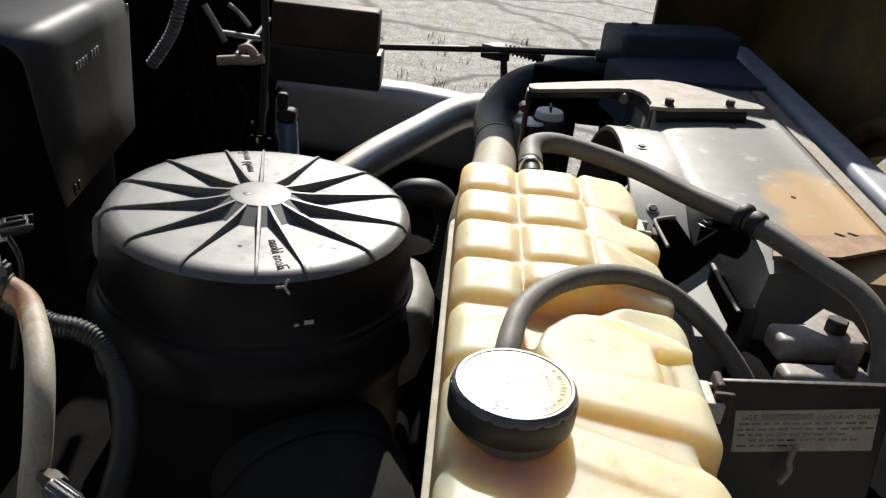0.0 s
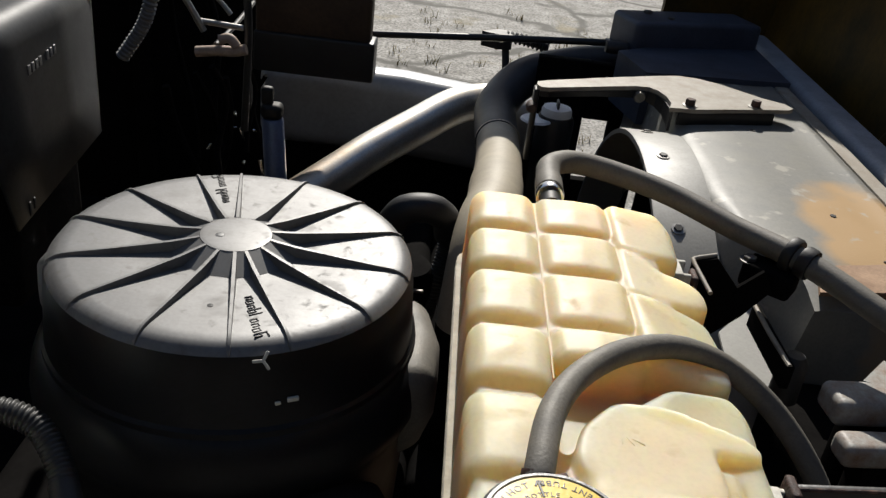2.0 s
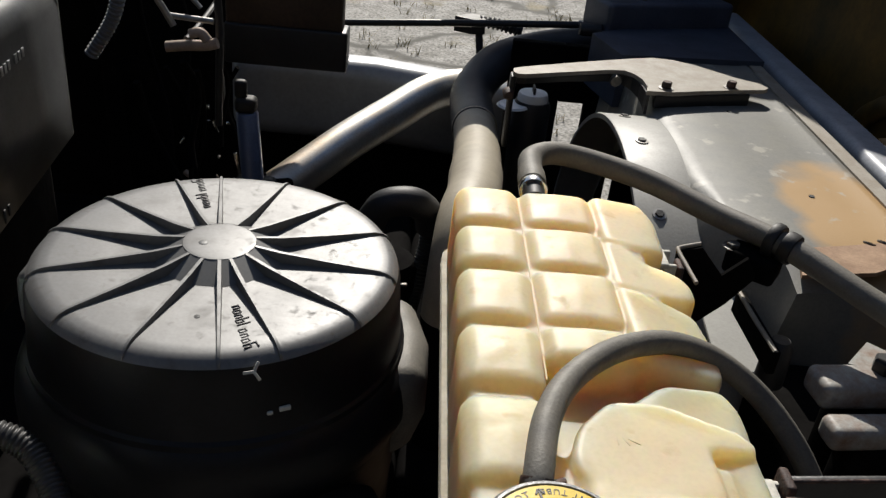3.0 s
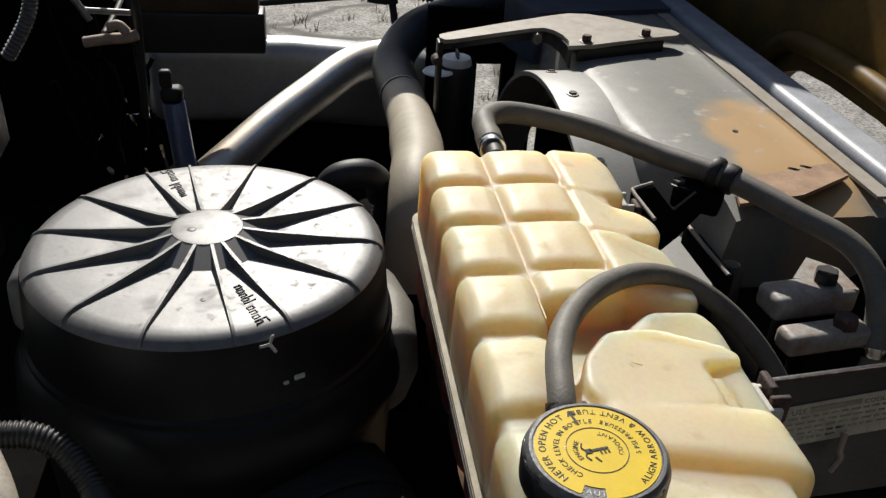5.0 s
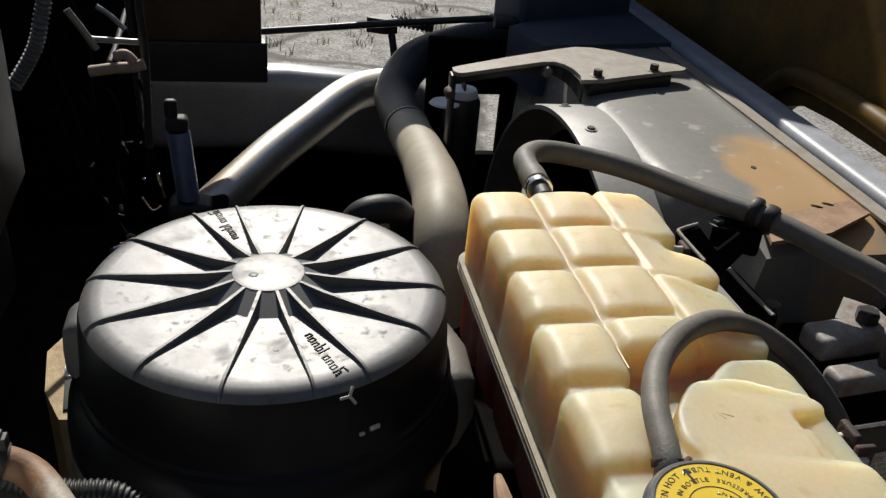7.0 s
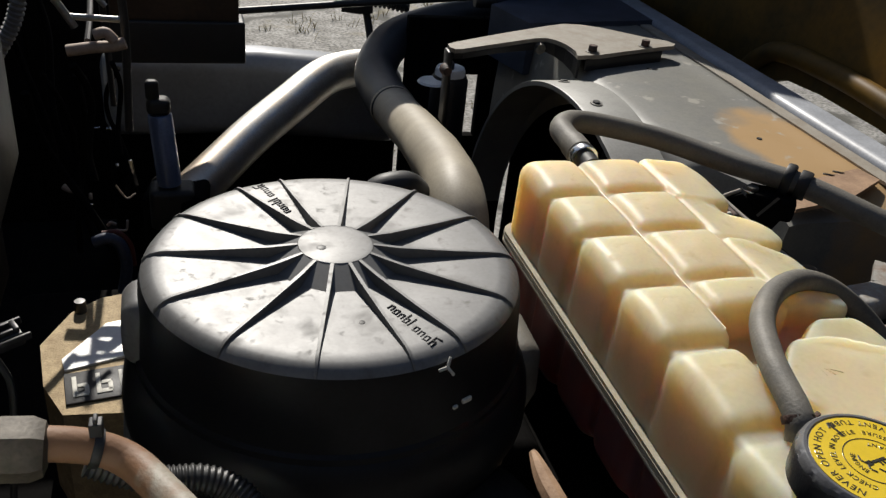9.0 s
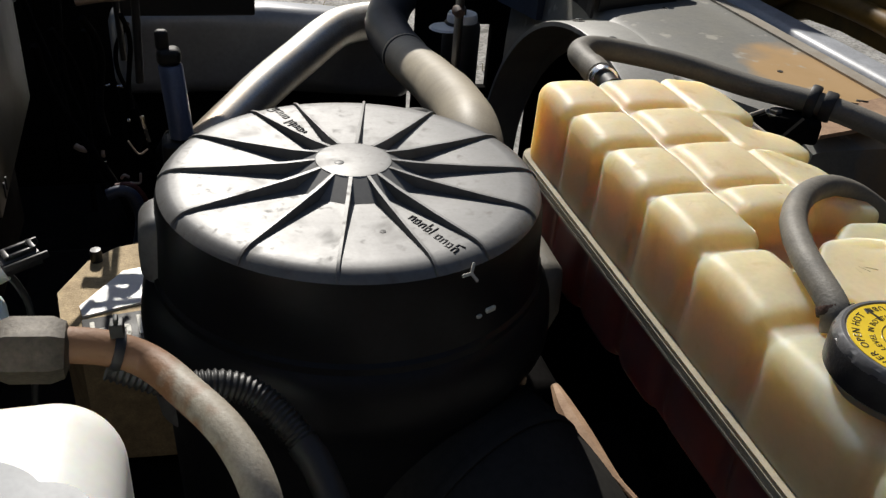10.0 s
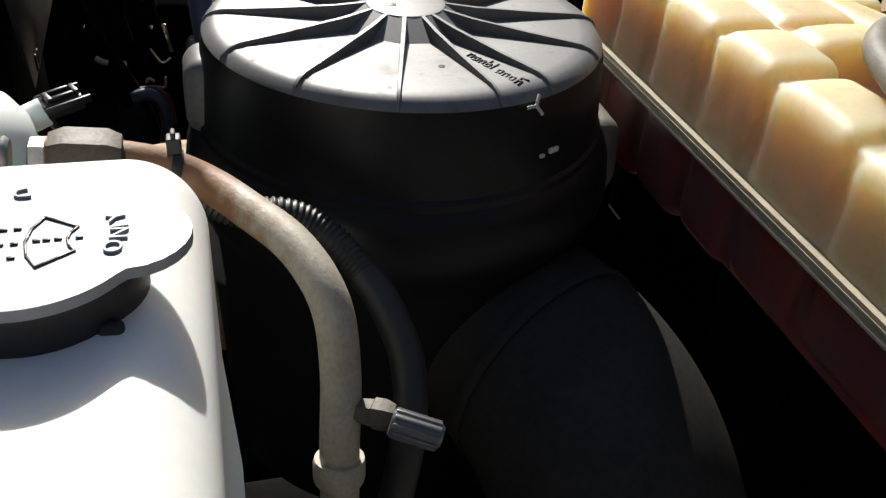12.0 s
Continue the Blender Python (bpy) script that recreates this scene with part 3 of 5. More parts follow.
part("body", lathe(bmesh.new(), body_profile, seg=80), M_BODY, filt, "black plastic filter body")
# Latches are paler than the body to carry their sunlit edges.
t = radians(181)
bm = rbox(bmesh.new(), Vector((math.cos(t), math.sin(t), 0)) * 0.1760 + Vector((0, 0, 1.243)), (0.030, 0.058, 0.066), 0.014, 4, Matrix.Rotation(t, 4, "Z"), lambda q: Vector((q.x - 4.0 * q.y * q.y - 4.0 * max(0.0, q.z) ** 2, q.y, q.z)))
part("latch", bm, M_COVER, filt, "curved lid latch, pale for its sunlit edge")
bm = bmesh.new()
t = radians(6)
rbox(bm, Vector((math.cos(t), math.sin(t), 0)) * 0.190 + Vector((0, 0, 1.150)), (0.046, 0.150, 0.122), 0.020, 4, Matrix.Rotation(t, 4, "Z"), lambda q: Vector((q.x - 2.6 * q.y * q.y - 1.5 * max(0.0, q.z) ** 2 - 6.0 * max(0.0, -q.z) ** 2, q.y * (1.0 + 3.0 * min(0.0, q.z)), q.z)))
part("side_latch", bm, M_HOSE, filt, "bulged latch on the side, pale for sunlight")
t = radians(187)
bm = rbox(bmesh.new(), Vector((math.cos(t), math.sin(t), 0)) * 0.1780 + Vector((0, 0, 1.130)), (0.040, 0.092, 0.134), 0.019, 4, Matrix.Rotation(t, 4, "Z"), lambda q: Vector((q.x - 3.2 * q.y * q.y - 3.0 * q.z * q.z, q.y, q.z)))
part("side_latch", bm, M_COVER, filt, "bulged latch on the side, pale for sunlight")
duct = tube(bmesh.new(), [(0.03, -0.03, 1.030), (0.090, -0.142, 1.036), (0.120, -0.222, 1.022), (0.134, -0.284, 0.980), (0.141, -0.328, 0.910), (0.143, -0.350, 0.83), (0.143, -0.356, 0.70)], 0.106, 48, 10)
part("outlet_duct", duct, M_DUCT, filt, "wide black outlet elbow")
bm = ring_on(bmesh.new(), (0.104, -0.178, 1.034), (0.42, -0.90, -0.10), 0.106, 0.010, 0.003, 48)
part("duct_clamp", bm, M_DUCT, filt)


# ---- coolant tank ----
tank = thing("coolant_tank", (0.31, -0.17, 1.12), "cream translucent plastic coolant tank and red coolant inside", "coolant tank")
Z0, Z1 = 1.231, 1.3285
bm = bmesh.new()


def pillow(x0, x1, y0, y1, top=Z1, r=0.017, shear=0.0, low=Z0, crown=0.0, slant=0.0):
    cx, cy = (x0 + x1) / 2, (y0 + y1) / 2
    sx, sy = x1 - x0, y0 - y1
    def bend(q):
        z = q.z
        if z > 0:
            z += crown * (1 - (2 * q.x / sx) ** 2) * (1 - (2 * q.y / sy) ** 2)
        k = max(0.0, min(1.0, (q.z + (top - low) / 2) / (top - low)))
        return Vector((q.x * (1.03 - 0.04 * k) + slant * q.y, q.y + shear * q.x, z))
    rbox(bm, (cx, cy, (top + low) / 2), (sx, sy, top - low), r, 5, None, bend)


ROWS = [0.142, 0.054, -0.029, -0.119, -0.205, -0.303, -0.420, -0.53]


def mound(outline, top, r=0.018, low=Z0, fall=0.0):
    """A free-form cushion with rounded corners and shoulders, falling away outwards."""
    t = prism(outline, low, top)
    up = [e for e in t.edges if abs(e.verts[0].co.z - e.verts[1].co.z) > 0.01]
    bmesh.ops.bevel(t, geom=up, offset=r * 0.6, segments=4, profile=0.5, affect="EDGES", clamp_overlap=True)
    rim = [e for e in t.edges if min(v.co.z for v in e.verts) > top - 1e-5]
    bmesh.ops.bevel(t, geom=rim, offset=r * 0.95, segments=4, profile=0.5, affect="EDGES", clamp_overlap=True)
    for v in t.verts:
        if v.co.z > low + 0.01:
            v.co.z -= fall * max(0.0, v.co.x - 0.392)
    me = bpy.data.meshes.new("mound")
    t.to_mesh(me)
    bm.from_mesh(me)
    t.free()
    bpy.data.meshes.remove(me)


for i in range(7):
    y0, y1 = ROWS[i], ROWS[i + 1]
    pillow(0.2245, 0.2945, y0 - 0.001, y1 + 0.001, Z1 - (0.004 if i >= 4 else 0) - (0.006 if i >= 5 else 0), 0.0155, crown=0.005)
for i in range(4):
    y0, y1 = ROWS[i], ROWS[i + 1]
    pillow(0.2925, 0.373, y0 - 0.001 + (0.006 if i else 0), y1 + 0.005 + (0.032 if i == 3 else 0), Z1 - 0.001, 0.014, crown=0.0055)
# outer column: cushion, waist with an outward toe, broad cushion, small cushion
mound([(0.371, 0.142), (0.371, 0.040), (0.406, 0.030), (0.438, 0.036), (0.442, 0.105), (0.432, 0.142)], Z1 - 0.001, 0.016, Z0, 0.15)
mound([(0.371, 0.046), (0.371, -0.040), (0.430, -0.053), (0.450, -0.046), (0.451, -0.018), (0.440, 0.000), (0.412, 0.010), (0.400, 0.040)], Z1 - 0.004, 0.014, Z0, 0.12)
mound([(0.371, -0.042), (0.371, -0.152), (0.390, -0.160), (0.446, -0.158), (0.450, -0.110), (0.444, -0.064), (0.400, -0.052)], Z1 - 0.001, 0.016, Z0, 0.30)
mound([(0.352, -0.205), (0.384, -0.176), (0.440, -0.164), (0.451, -0.186), (0.450, -0.225), (0.430, -0.245), (0.352, -0.250)], Z1 - 0.009, 0.016, Z0, 0.20)
# broad hump with a notched outer end, and the two ramps behind the neck
mound([(0.336, -0.211), (0.372, -0.209), (0.440, -0.228), (0.447, -0.246), (0.404, -0.252), (0.405, -0.304), (0.310, -0.297), (0.300, -0.278), (0.308, -0.244)], Z1 - 0.002, 0.024, Z0, 0.2)
mound([(0.380, -0.230), (0.446, -0.230), (0.446, -0.318), (0.380, -0.318)], Z1 - 0.018, 0.012)
pillow(0.300, 0.442, -0.292, -0.366, Z1 - 0.003, 0.017, shear=-0.22, crown=0.003)
pillow(0.300, 0.440, -0.370, -0.446, Z1 - 0.010, 0.022, shear=-0.40, crown=0.003)
pillow(0.280, 0.440, -0.448, -0.530, Z1 - 0.014, 0.022, shear=-0.2, crown=0.003)
pillow(0.230, 0.416, 0.134, -0.158, Z1 - 0.0078, 0.008)
pillow(0.230, 0.286, 0.134, -0.210, Z1 - 0.0078, 0.008)
pillow(0.230, 0.286, -0.200, -0.522, Z1 - 0.0160, 0.008)
pillow(0.230, 0.420, -0.262, -0.522, Z1 - 0.011, 0.008)
pillow(0.228, 0.424, 0.134, -0.522, Z1 - 0.034, 0.010)
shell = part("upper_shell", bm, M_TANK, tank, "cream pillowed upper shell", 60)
blend(shell, 0.0022, 10)
for x, y1, r in ((0.2935, -0.186, 0.0007), (0.3720, -0.150, 0.0005)):
    part("mould_line", tube(bmesh.new(), [(x, 0.125, 1.3214), (x, 0.0, 1.3216), (x, -0.1, 1.3216), (x, y1, 1.3214)], r, 8, 8), M_RIDGE, shell)
bm = bmesh.new()
def rounded_outline(x0, x1, y0, y1, r, n=6):
    pts = []
    for cx, cy, a0 in ((x1 - r, y1 - r, 0), (x0 + r, y1 - r, 90), (x0 + r, y0 + r, 180), (x1 - r, y0 + r, 270)):
        for k in range(n + 1):
            t = radians(a0 + 90 * k / n)
            pts.append((cx + r * math.cos(t), cy + r * math.sin(t)))
    return pts
bevelled(prism(rounded_outline(0.2185, 0.4440, -0.535, 0.152, 0.022), 1.2375, 1.2415, bm), 0.0014, 2, 50)
flange = part("seam_flange", bm, M_FLANGE, tank, "pale moulded seam flange")
for z, out_ in ((1.2362, 0.0008), (1.2325, 0.0002), (1.2290, 0.0010)):
    part("seam_ridge", bevelled(prism(rounded_outline(0.2188 - out_, 0.443, -0.534, 0.151, 0.021), z - 0.0013, z + 0.0013), 0.0008, 2, 50), M_FLANGE, flange)
bm = bmesh.new()
for i in range(7):
    y0, y1 = ROWS[i], ROWS[i + 1]
    cy, sy = (y0 + y1) / 2, y0 - y1
    bot = 1.122 + 0.007 * i
    rbox(bm, (0.330, cy, (1.236 + bot) / 2), (0.208, sy + 0.001, 1.236 - bot), 0.024, 4)
rbox(bm, (0.330, -0.18, 1.19), (0.194, 0.66, 0.08), 0.01, 2)
blend(part("lower_shell", bm, M_COOLANT, tank, "lower shell showing dark red coolant", 60), 0.003)
# recycling and arrow marks moulded on the pillows
for x, y, kind in ((0.2595, 0.098, 0), (0.2595, 0.0125, 1), (0.2595, -0.074, 2), (0.2595, -0.162, 3), (0.342, -0.255, 4), (0.333, -0.141, 5)):
    bm = bmesh.new()
    z = Z1 + {4: -0.0028, 5: 0.0022}.get(kind, 0.0030)
    if kind in (0, 3):
        lathe(bm, [(0.012, z - 0.002), (0.0125, z + 0.0006), (0.0137, z + 0.0006), (0.0142, z - 0.002)], (x, y, 0), 28)
        for i in range(8):
            t = i * math.pi / 4
            rbox(bm, (x + 0.0065 * math.cos(t), y + 0.0065 * math.sin(t), z), (0.0125, 0.0011, 0.0012), 0.0004, 1, Matrix.Rotation(t, 4, "Z"))
    elif kind in (1, 2):
        for i in range(3):
            rbox(bm, (x - 0.005 + i * 0.005, y, z), (0.0012, 0.014, 0.0012), 0.0004, 1)
        rbox(bm, (x, y + 0.007, z), (0.012, 0.0012, 0.0012), 0.0004, 1)
    else:
        for i in range(3):
            rbox(bm, (x - 0.006 + i * 0.006, y, z), (0.0012, 0.010, 0.0012), 0.0004, 1, Matrix.Rotation(0.5 * i, 4, "Z"))
    part("moulded_mark", bm, M_MARK, shell)
# side clips
for cx, cy in ((0.449, 0.082), (0.456, -0.262)):
    bm = bmesh.new()
    rbox(bm, (cx, cy, 1.288), (0.012, 0.036, 0.006), 0.002, 2)
    rbox(bm, (cx - 0.004, cy, 1.276), (0.006, 0.034, 0.024), 0.002, 2)
    rbox(bm, (cx + 0.007, cy + 0.015, 1.280), (0.014, 0.005, 0.020), 0.0015, 2)
    rbox(bm, (cx + 0.007, cy - 0.015, 1.280), (0.014, 0.005, 0.020), 0.0015, 2)
    part("mounting_ear", bm, M_WHITE, tank, "pale plastic mounting ear")
# neck and cap
CAP = Vector((0.276, -0.374, -0.006))
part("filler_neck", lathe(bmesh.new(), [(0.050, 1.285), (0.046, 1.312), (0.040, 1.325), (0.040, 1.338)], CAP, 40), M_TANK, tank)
bm = bmesh.new()
seg = 96
prof = [(0.0435, 1.334), (0.0462, 1.336), (0.0470, 1.3405), (0.0470, 1.356), (0.0458, 1.3600), (0.0435, 1.3622), (0.0415, 1.3622), (0.0410, 1.3612), (0.0005, 1.3612)]
rings = []
for r, z in prof:
    ring = []
    for i in range(seg):
        a = 2 * math.pi * i / seg
        k = 1.0
        if r > 0.046 and 1.337 < z < 1.358:
            k = 1.0 - (0.022 if i % 6 == 0 else 0.0)
        ring.append(bm.verts.new(CAP + Vector((r * k * math.cos(a), r * k * math.sin(a), z))))
    rings.append(ring)
for a, b in zip(rings, rings[1:]):
    for i in range(seg):
        bm.faces.new((a[i], a[(i + 1) % seg], b[(i + 1) % seg], b[i]))
cap = part("cap", bm, M_CAPRIM, tank, "black screw cap with a yellow warning label", 30)
sk = lathe(bmesh.new(), [(0.0440, 1.3335), (0.0474, 1.3365), (0.0476, 1.3400), (0.0476, 1.3545), (0.0466, 1.3565), (0.044, 1.3568)], CAP, 64)
part("grip_ring", sk, M_CAPBLACK, cap)
bm = bmesh.new()
pts = []
for i in range(73):
    a = radians(262 + 338 * i / 72)
    pts.append((CAP.x + 0.0402 * math.cos(a), CAP.y + 0.0402 * math.sin(a)))
for i in range(7):
    a = radians(240 + 22 * i / 6)
    pts.append((CAP.x + 0.0325 * math.cos(a), CAP.y + 0.0325 * math.sin(a)))
prism(pts, 1.3551, 1.3557, bm)
part("label", bm, M_YELLOW, cap, "yellow round warning label", 0)
bm = bmesh.new()
CT = CAP + Vector((0, 0, 1.3617))
TURN = 8
arc_text(bm, "NEVER OPEN HOT", CT, 0.0352, 214 + TURN, 0.0068)
arc_text(bm, "CHECK LEVEL IN BOTTLE", CT, 0.0262, 226 + TURN, 0.0052)
arc_text(bm, "ENGINE", CT, 0.0140, 206 + TURN, 0.0045)
arc_text(bm, "COOLANT", CT, 0.0150, -30 + TURN, 0.0045, inward=True)
arc_text(bm, "ALIGN ARROW & VENT TUBE", CT, 0.0352, -64 + TURN, 0.0062, inward=True)
arc_text(bm, "5 PSI PRESSURE", CT, 0.0262, -20 + TURN, 0.0048, inward=True)
part("print", bm, M_INK, cap, "black warning print", 0)
bm = bmesh.new()
lathe(bm, [(0.0196, 1.3616), (0.0196, 1.3620), (0.0202, 1.3620), (0.0202, 1.3616)], CAP, 48)
rot = Matrix.Rotation(radians(-80), 4, "Z")
def ink(x, y, w, h, turn=0.0):
    rbox(bm, CT + rot @ Vector((x, y, 0.0002)), (w, h, 0.0006), 0.0002, 1, rot @ Matrix.Rotation(turn, 4, "Z"))
ink(0.0, 0.001, 0.0022, 0.013)
ink(0.0, -0.006, 0.0040, 0.004)
for i in range(3):
    ink(0.0025, 0.0015 + i * 0.0026, 0.0038, 0.0012)
for i in range(4):
    ink(-0.006 + i * 0.004, -0.0085, 0.0040, 0.0012, 0.5 if i % 2 else -0.5)
ink(0.008, -0.003, 0.005, 0.0012, 0.4)
rot = Matrix.Rotation(radians(14), 4, "Z")
ink(0.0, 0.030, 0.0016, 0.012)
ink(-0.0014, 0.0355, 0.0014, 0.005, -0.5)
ink(0.0014, 0.0355, 0.0014, 0.005, 0.5)
part("print", bm, M_INK, cap, "thermometer sign and arrow", 0)
bm = bmesh.new()
arc_text(bm, "CAUTION", CAP + Vector((0, 0, 1.3612)), 0.0368, 236, 0.0056, inward=True)
part("print", bm, M_WHITE, cap, "pale lettering on the black rim", 0)

# ---- hoses on the tank ----
vent = thing("vent_hose", (0.277, -0.31, 1.33), "dusty grey rubber vent hose looped over the coolant tank", "hose")
part("hose", tube(bmesh.new(), [(0.2715, -0.318, 1.322), (0.273, -0.307, 1.336), (0.284, -0.254, 1.343), (0.309, -0.205, 1.342), (0.350, -0.163, 1.339), (0.400, -0.136, 1.330),
     (0.452, -0.127, 1.307), (0.504, -0.134, 1.267), (0.550, -0.152, 1.210), (0.58, -0.18, 1.14)], 0.0103, 20), M_HOSE, vent)
bm = ring_on(bmesh.new(), (0.2727, -0.309, 1.3335), (0.12, 1, 1.0), 0.0104, 0.006, 0.0012)
rbox(bm, (0.287, -0.308, 1.334), (0.010, 0.004, 0.003), 0.001, 1, Matrix.Rotation(0.4, 4, "Z"))
part("spring_clamp", bm, M_RUSTBLACK, vent, "rusty spring clamp")

bleed = thing("bleed_hose", (0.314, 0.18, 1.32), "grey rubber hose running from the tank across the fan shroud", "hose")
part("hose", tube(bmesh.new(), [(0.3135, 0.164, 1.3195), (0.314, 0.200, 1.321), (0.320, 0.245, 1.320), (0.352, 0.279, 1.315), (0.408, 0.284, 1.305), (0.476, 0.258, 1.296), (0.544, 0.206, 1.286),
     (0.609, 0.140, 1.284), (0.666, 0.073, 1.272), (0.715, 0.021, 1.256), (0.735, -0.019, 1.221), (0.730, -0.048, 1.170), (0.722, -0.065, 1.12)], 0.0145, 22), M_HOSE, bleed)
bm = ring_on(bmesh.new(), (0.3136, 0.1600, 1.3195), (0.02, 1, 0.03), 0.0128, 0.012, 0.0035)
part("stub", tube(bmesh.new(), [(0.3136, 0.135, 1.317), (0.3136, 0.158, 1.3195), (0.3136, 0.182, 1.3205)], 0.0125, 20, 4), M_RUBBER, bleed, "dark nozzle stub")
part("cuff", ring_on(bmesh.new(), (0.3138, 0.182, 1.3205), (0.02, 1, 0.05), 0.0140, 0.026, 0.0022), M_HOSE, bleed, "swollen hose end")
part("ferrule", bm, M_CHROME, bleed, "bright metal ferrule")
bm = bmesh.new()
ring_on(bm, (0.598, 0.152, 1.285), (0.62, -0.63, -0.06), 0.0145, 0.012, 0.007)
ring_on(bm, (0.611, 0.138, 1.284), (0.62, -0.65, -0.08), 0.0145, 0.014, 0.0045)
part("rubber_cushion", bm, M_RUBBER, bleed, "black cushioned clamp")
bm = ring_on(bmesh.new(), (0.7285, -0.052, 1.160), (-0.1, -0.35, -1), 0.0145, 0.012, 0.002)
part("band_clamp", bm, M_CHROME, bleed, "bright band clamp")

# ---- tank brackets ----
brk = thing("tank_bracket", (0.50, 0.10, 1.2), "dark rusty steel strap bracket beside the coolant tank", "bracket")
bm = bmesh.new()
web = [(0.472, 1.288), (0.498, 1.295), (0.528, 1.262), (0.552, 1.286), (0.566, 1.262), (0.541, 1.226), (0.508, 1.192), (0.476, 1.200)]
fa = [bm.verts.new((x, 0.101, z)) for x, z in web]
fb = [bm.verts.new((x, 0.106, z)) for x, z in web]
bm.faces.new(fa)
bm.faces.new(fb[::-1])
for k in range(8):
    bm.faces.new((fa[k], fb[k], fb[(k + 1) % 8], fa[(k + 1) % 8]))
# Near-black colour paints the shade on the web's near side.
part("web", bm, M_BAY_SHADE, brk, "web, near-black for its shaded face")
part("lip", tube(bmesh.new(), [(0.479, 0.043, 1.284), (0.475, 0.075, 1.287), (0.472, 0.099, 1.290), (0.476, 0.105, 1.291), (0.498, 0.108, 1.296)], 0.0024, 10, 6), M_BRACKET, brk, "pale worn lip")
bm = bmesh.new()
rbox(bm, (0.467, 0.072, 1.280), (0.007, 0.024, 0.020), 0.003, 2)
part("hook", bm, M_RUSTBLACK, brk)
part("arm", rbox(bmesh.new(), (0.580, 0.150, 1.255), (0.060, 0.040, 0.030), 0.006, 2, Matrix.Rotation(-0.6, 4, "Z")), M_BAY_SHADE, brk)
hex_bolt("bolt", (0.556, 0.160, 1.268), brk, 0.008, 0.006)
part("brace", rbox(bmesh.new(), (0.582, 0.0975, 1.196), (0.010, 0.125, 0.030), 0.002, 2, Matrix.Rotation(0.02, 4, "Z")), M_BAY_SHADE, brk, "dark brace")
part("brace_edge", tube(bmesh.new(), [(0.577, 0.158, 1.2115), (0.578, 0.10, 1.2115), (0.582, 0.036, 1.2105)], 0.0028, 8, 6), M_BRACKET, brk, "pale worn brace edge")
bm = lathe(bmesh.new(), [(0.0005, 0.03), (0.010, 0.029), (0.016, 0.02), (0.017, -0.03)], (0.605, 0.075, 1.172), 20)
part("rubber_stop", bm, M_RUBBER, brk, "dull rubber stop")

plate = thing("warning_bracket", (0.54, -0.25, 1.15), "black rusty-edged steel bracket with a worn coolant warning label", "bracket")
bm = bmesh.new()
rbox(bm, (0.553, -0.2465, 1.228), (0.160, 0.006, 0.150), 0.002, 2, Matrix.Rotation(-0.10, 4, "Y"))
part("plate", bm, M_BLACKMETAL, plate)
bm = bmesh.new()
rbox(bm, (0.548, -0.2475, 1.3010), (0.152, 0.005, 0.0036), 0.0015, 2, Matrix.Rotation(-0.10, 4, "Y"))
tube(bm, [(0.474, -0.2475, 1.2935), (0.4705, -0.2475, 1.290), (0.4700, -0.2480, 1.275), (0.4720, -0.2480, 1.262)], 0.0024, 8, 6)
part("top_lip", bm, M_RUSTBLACK, plate, "rusty bent lip")
bm = bmesh.new()
rbox(bm, (0.469, -0.250, 1.287), (0.008, 0.024, 0.024), 0.003, 2)
rbox(bm, (0.470, -0.270, 1.284), (0.018, 0.006, 0.026), 0.002, 2)
part("hook", bm, M_RUSTBLACK, plate)
LAB = Matrix.Translation((0.498, -0.2502, 1.225)) @ Matrix.Rotation(radians(9), 4, "Y").inverted() @ Matrix.Rotation(radians(90), 4, "X")
bm = bmesh.new()
rbox(bm, LAB @ Vector((0.063, 0.018, 0.0)), (0.126, 0.047, 0.0010), 0.0004, 1, LAB.to_3x3().to_4x4())
lab = part("label", bm, M_PAPER, plate, "worn cream warning label", 0)
bm = bmesh.new()
line_text(bm, "USE", LAB @ Matrix.Translation((0.006, 0.031, 0.0006)), 0.0085)
rbox(bm, LAB @ Vector((0.046, 0.034, 0.0007)), (0.046, 0.0060, 0.0004), 0.0001, 1, LAB.to_3x3().to_4x4())
line_text(bm, "COOLANT ONLY", LAB @ Matrix.Translation((0.0715, 0.031, 0.0006)), 0.0066)
for i, (a, b) in enumerate(((0.004, 0.112), (0.003, 0.118), (0.004, 0.100), (0.014, 0.112), (0.004, 0.060))):
    x = a
    while x < b:
        w = 0.004 + 0.006 * random.random()
        rbox(bm, LAB @ Vector((x + w / 2, 0.0265 - i * 0.0062, 0.0006)), (w, 0.0022, 0.0003), 0.0001, 1, LAB.to_3x3().to_4x4())
        x += w + 0.0022
part("print", bm, M_INK, lab, "black heading and unreadable small print", 0)
bm = tube(bmesh.new(), [(0.552, -0.256, 1.238), (0.548, -0.262, 1.225), (0.551, -0.262, 1.215), (0.546, -0.262, 1.20)], 0.003, 8)
part("wire_end", bm, M_PINK, plate, "frayed pale wire end")

# castings beyond the tank
for nm, c, s, lab_ in (("shroud_bracket", (0.672, 0.012, 1.192), (0.110, 0.046, 0.032), "grey pressed steel bracket with a bolt beside the fan shroud"),
                       ("shroud_bracket", (0.668, -0.042, 1.176), (0.108, 0.034, 0.028), "rust-stained pressed steel bracket beside the fan shroud")):
    th = thing(nm, c, lab_, "bracket")
    part("pressing", rbox(bmesh.new(), c, s, 0.009, 3, Matrix.Rotation(0.12, 4, "Z")), M_CAST, th)
    part("foot", box((c[0] + 0.01, c[1], c[2] - 0.075), (0.07, 0.036, 0.13), 0.006), M_BAY_SHADE, th)
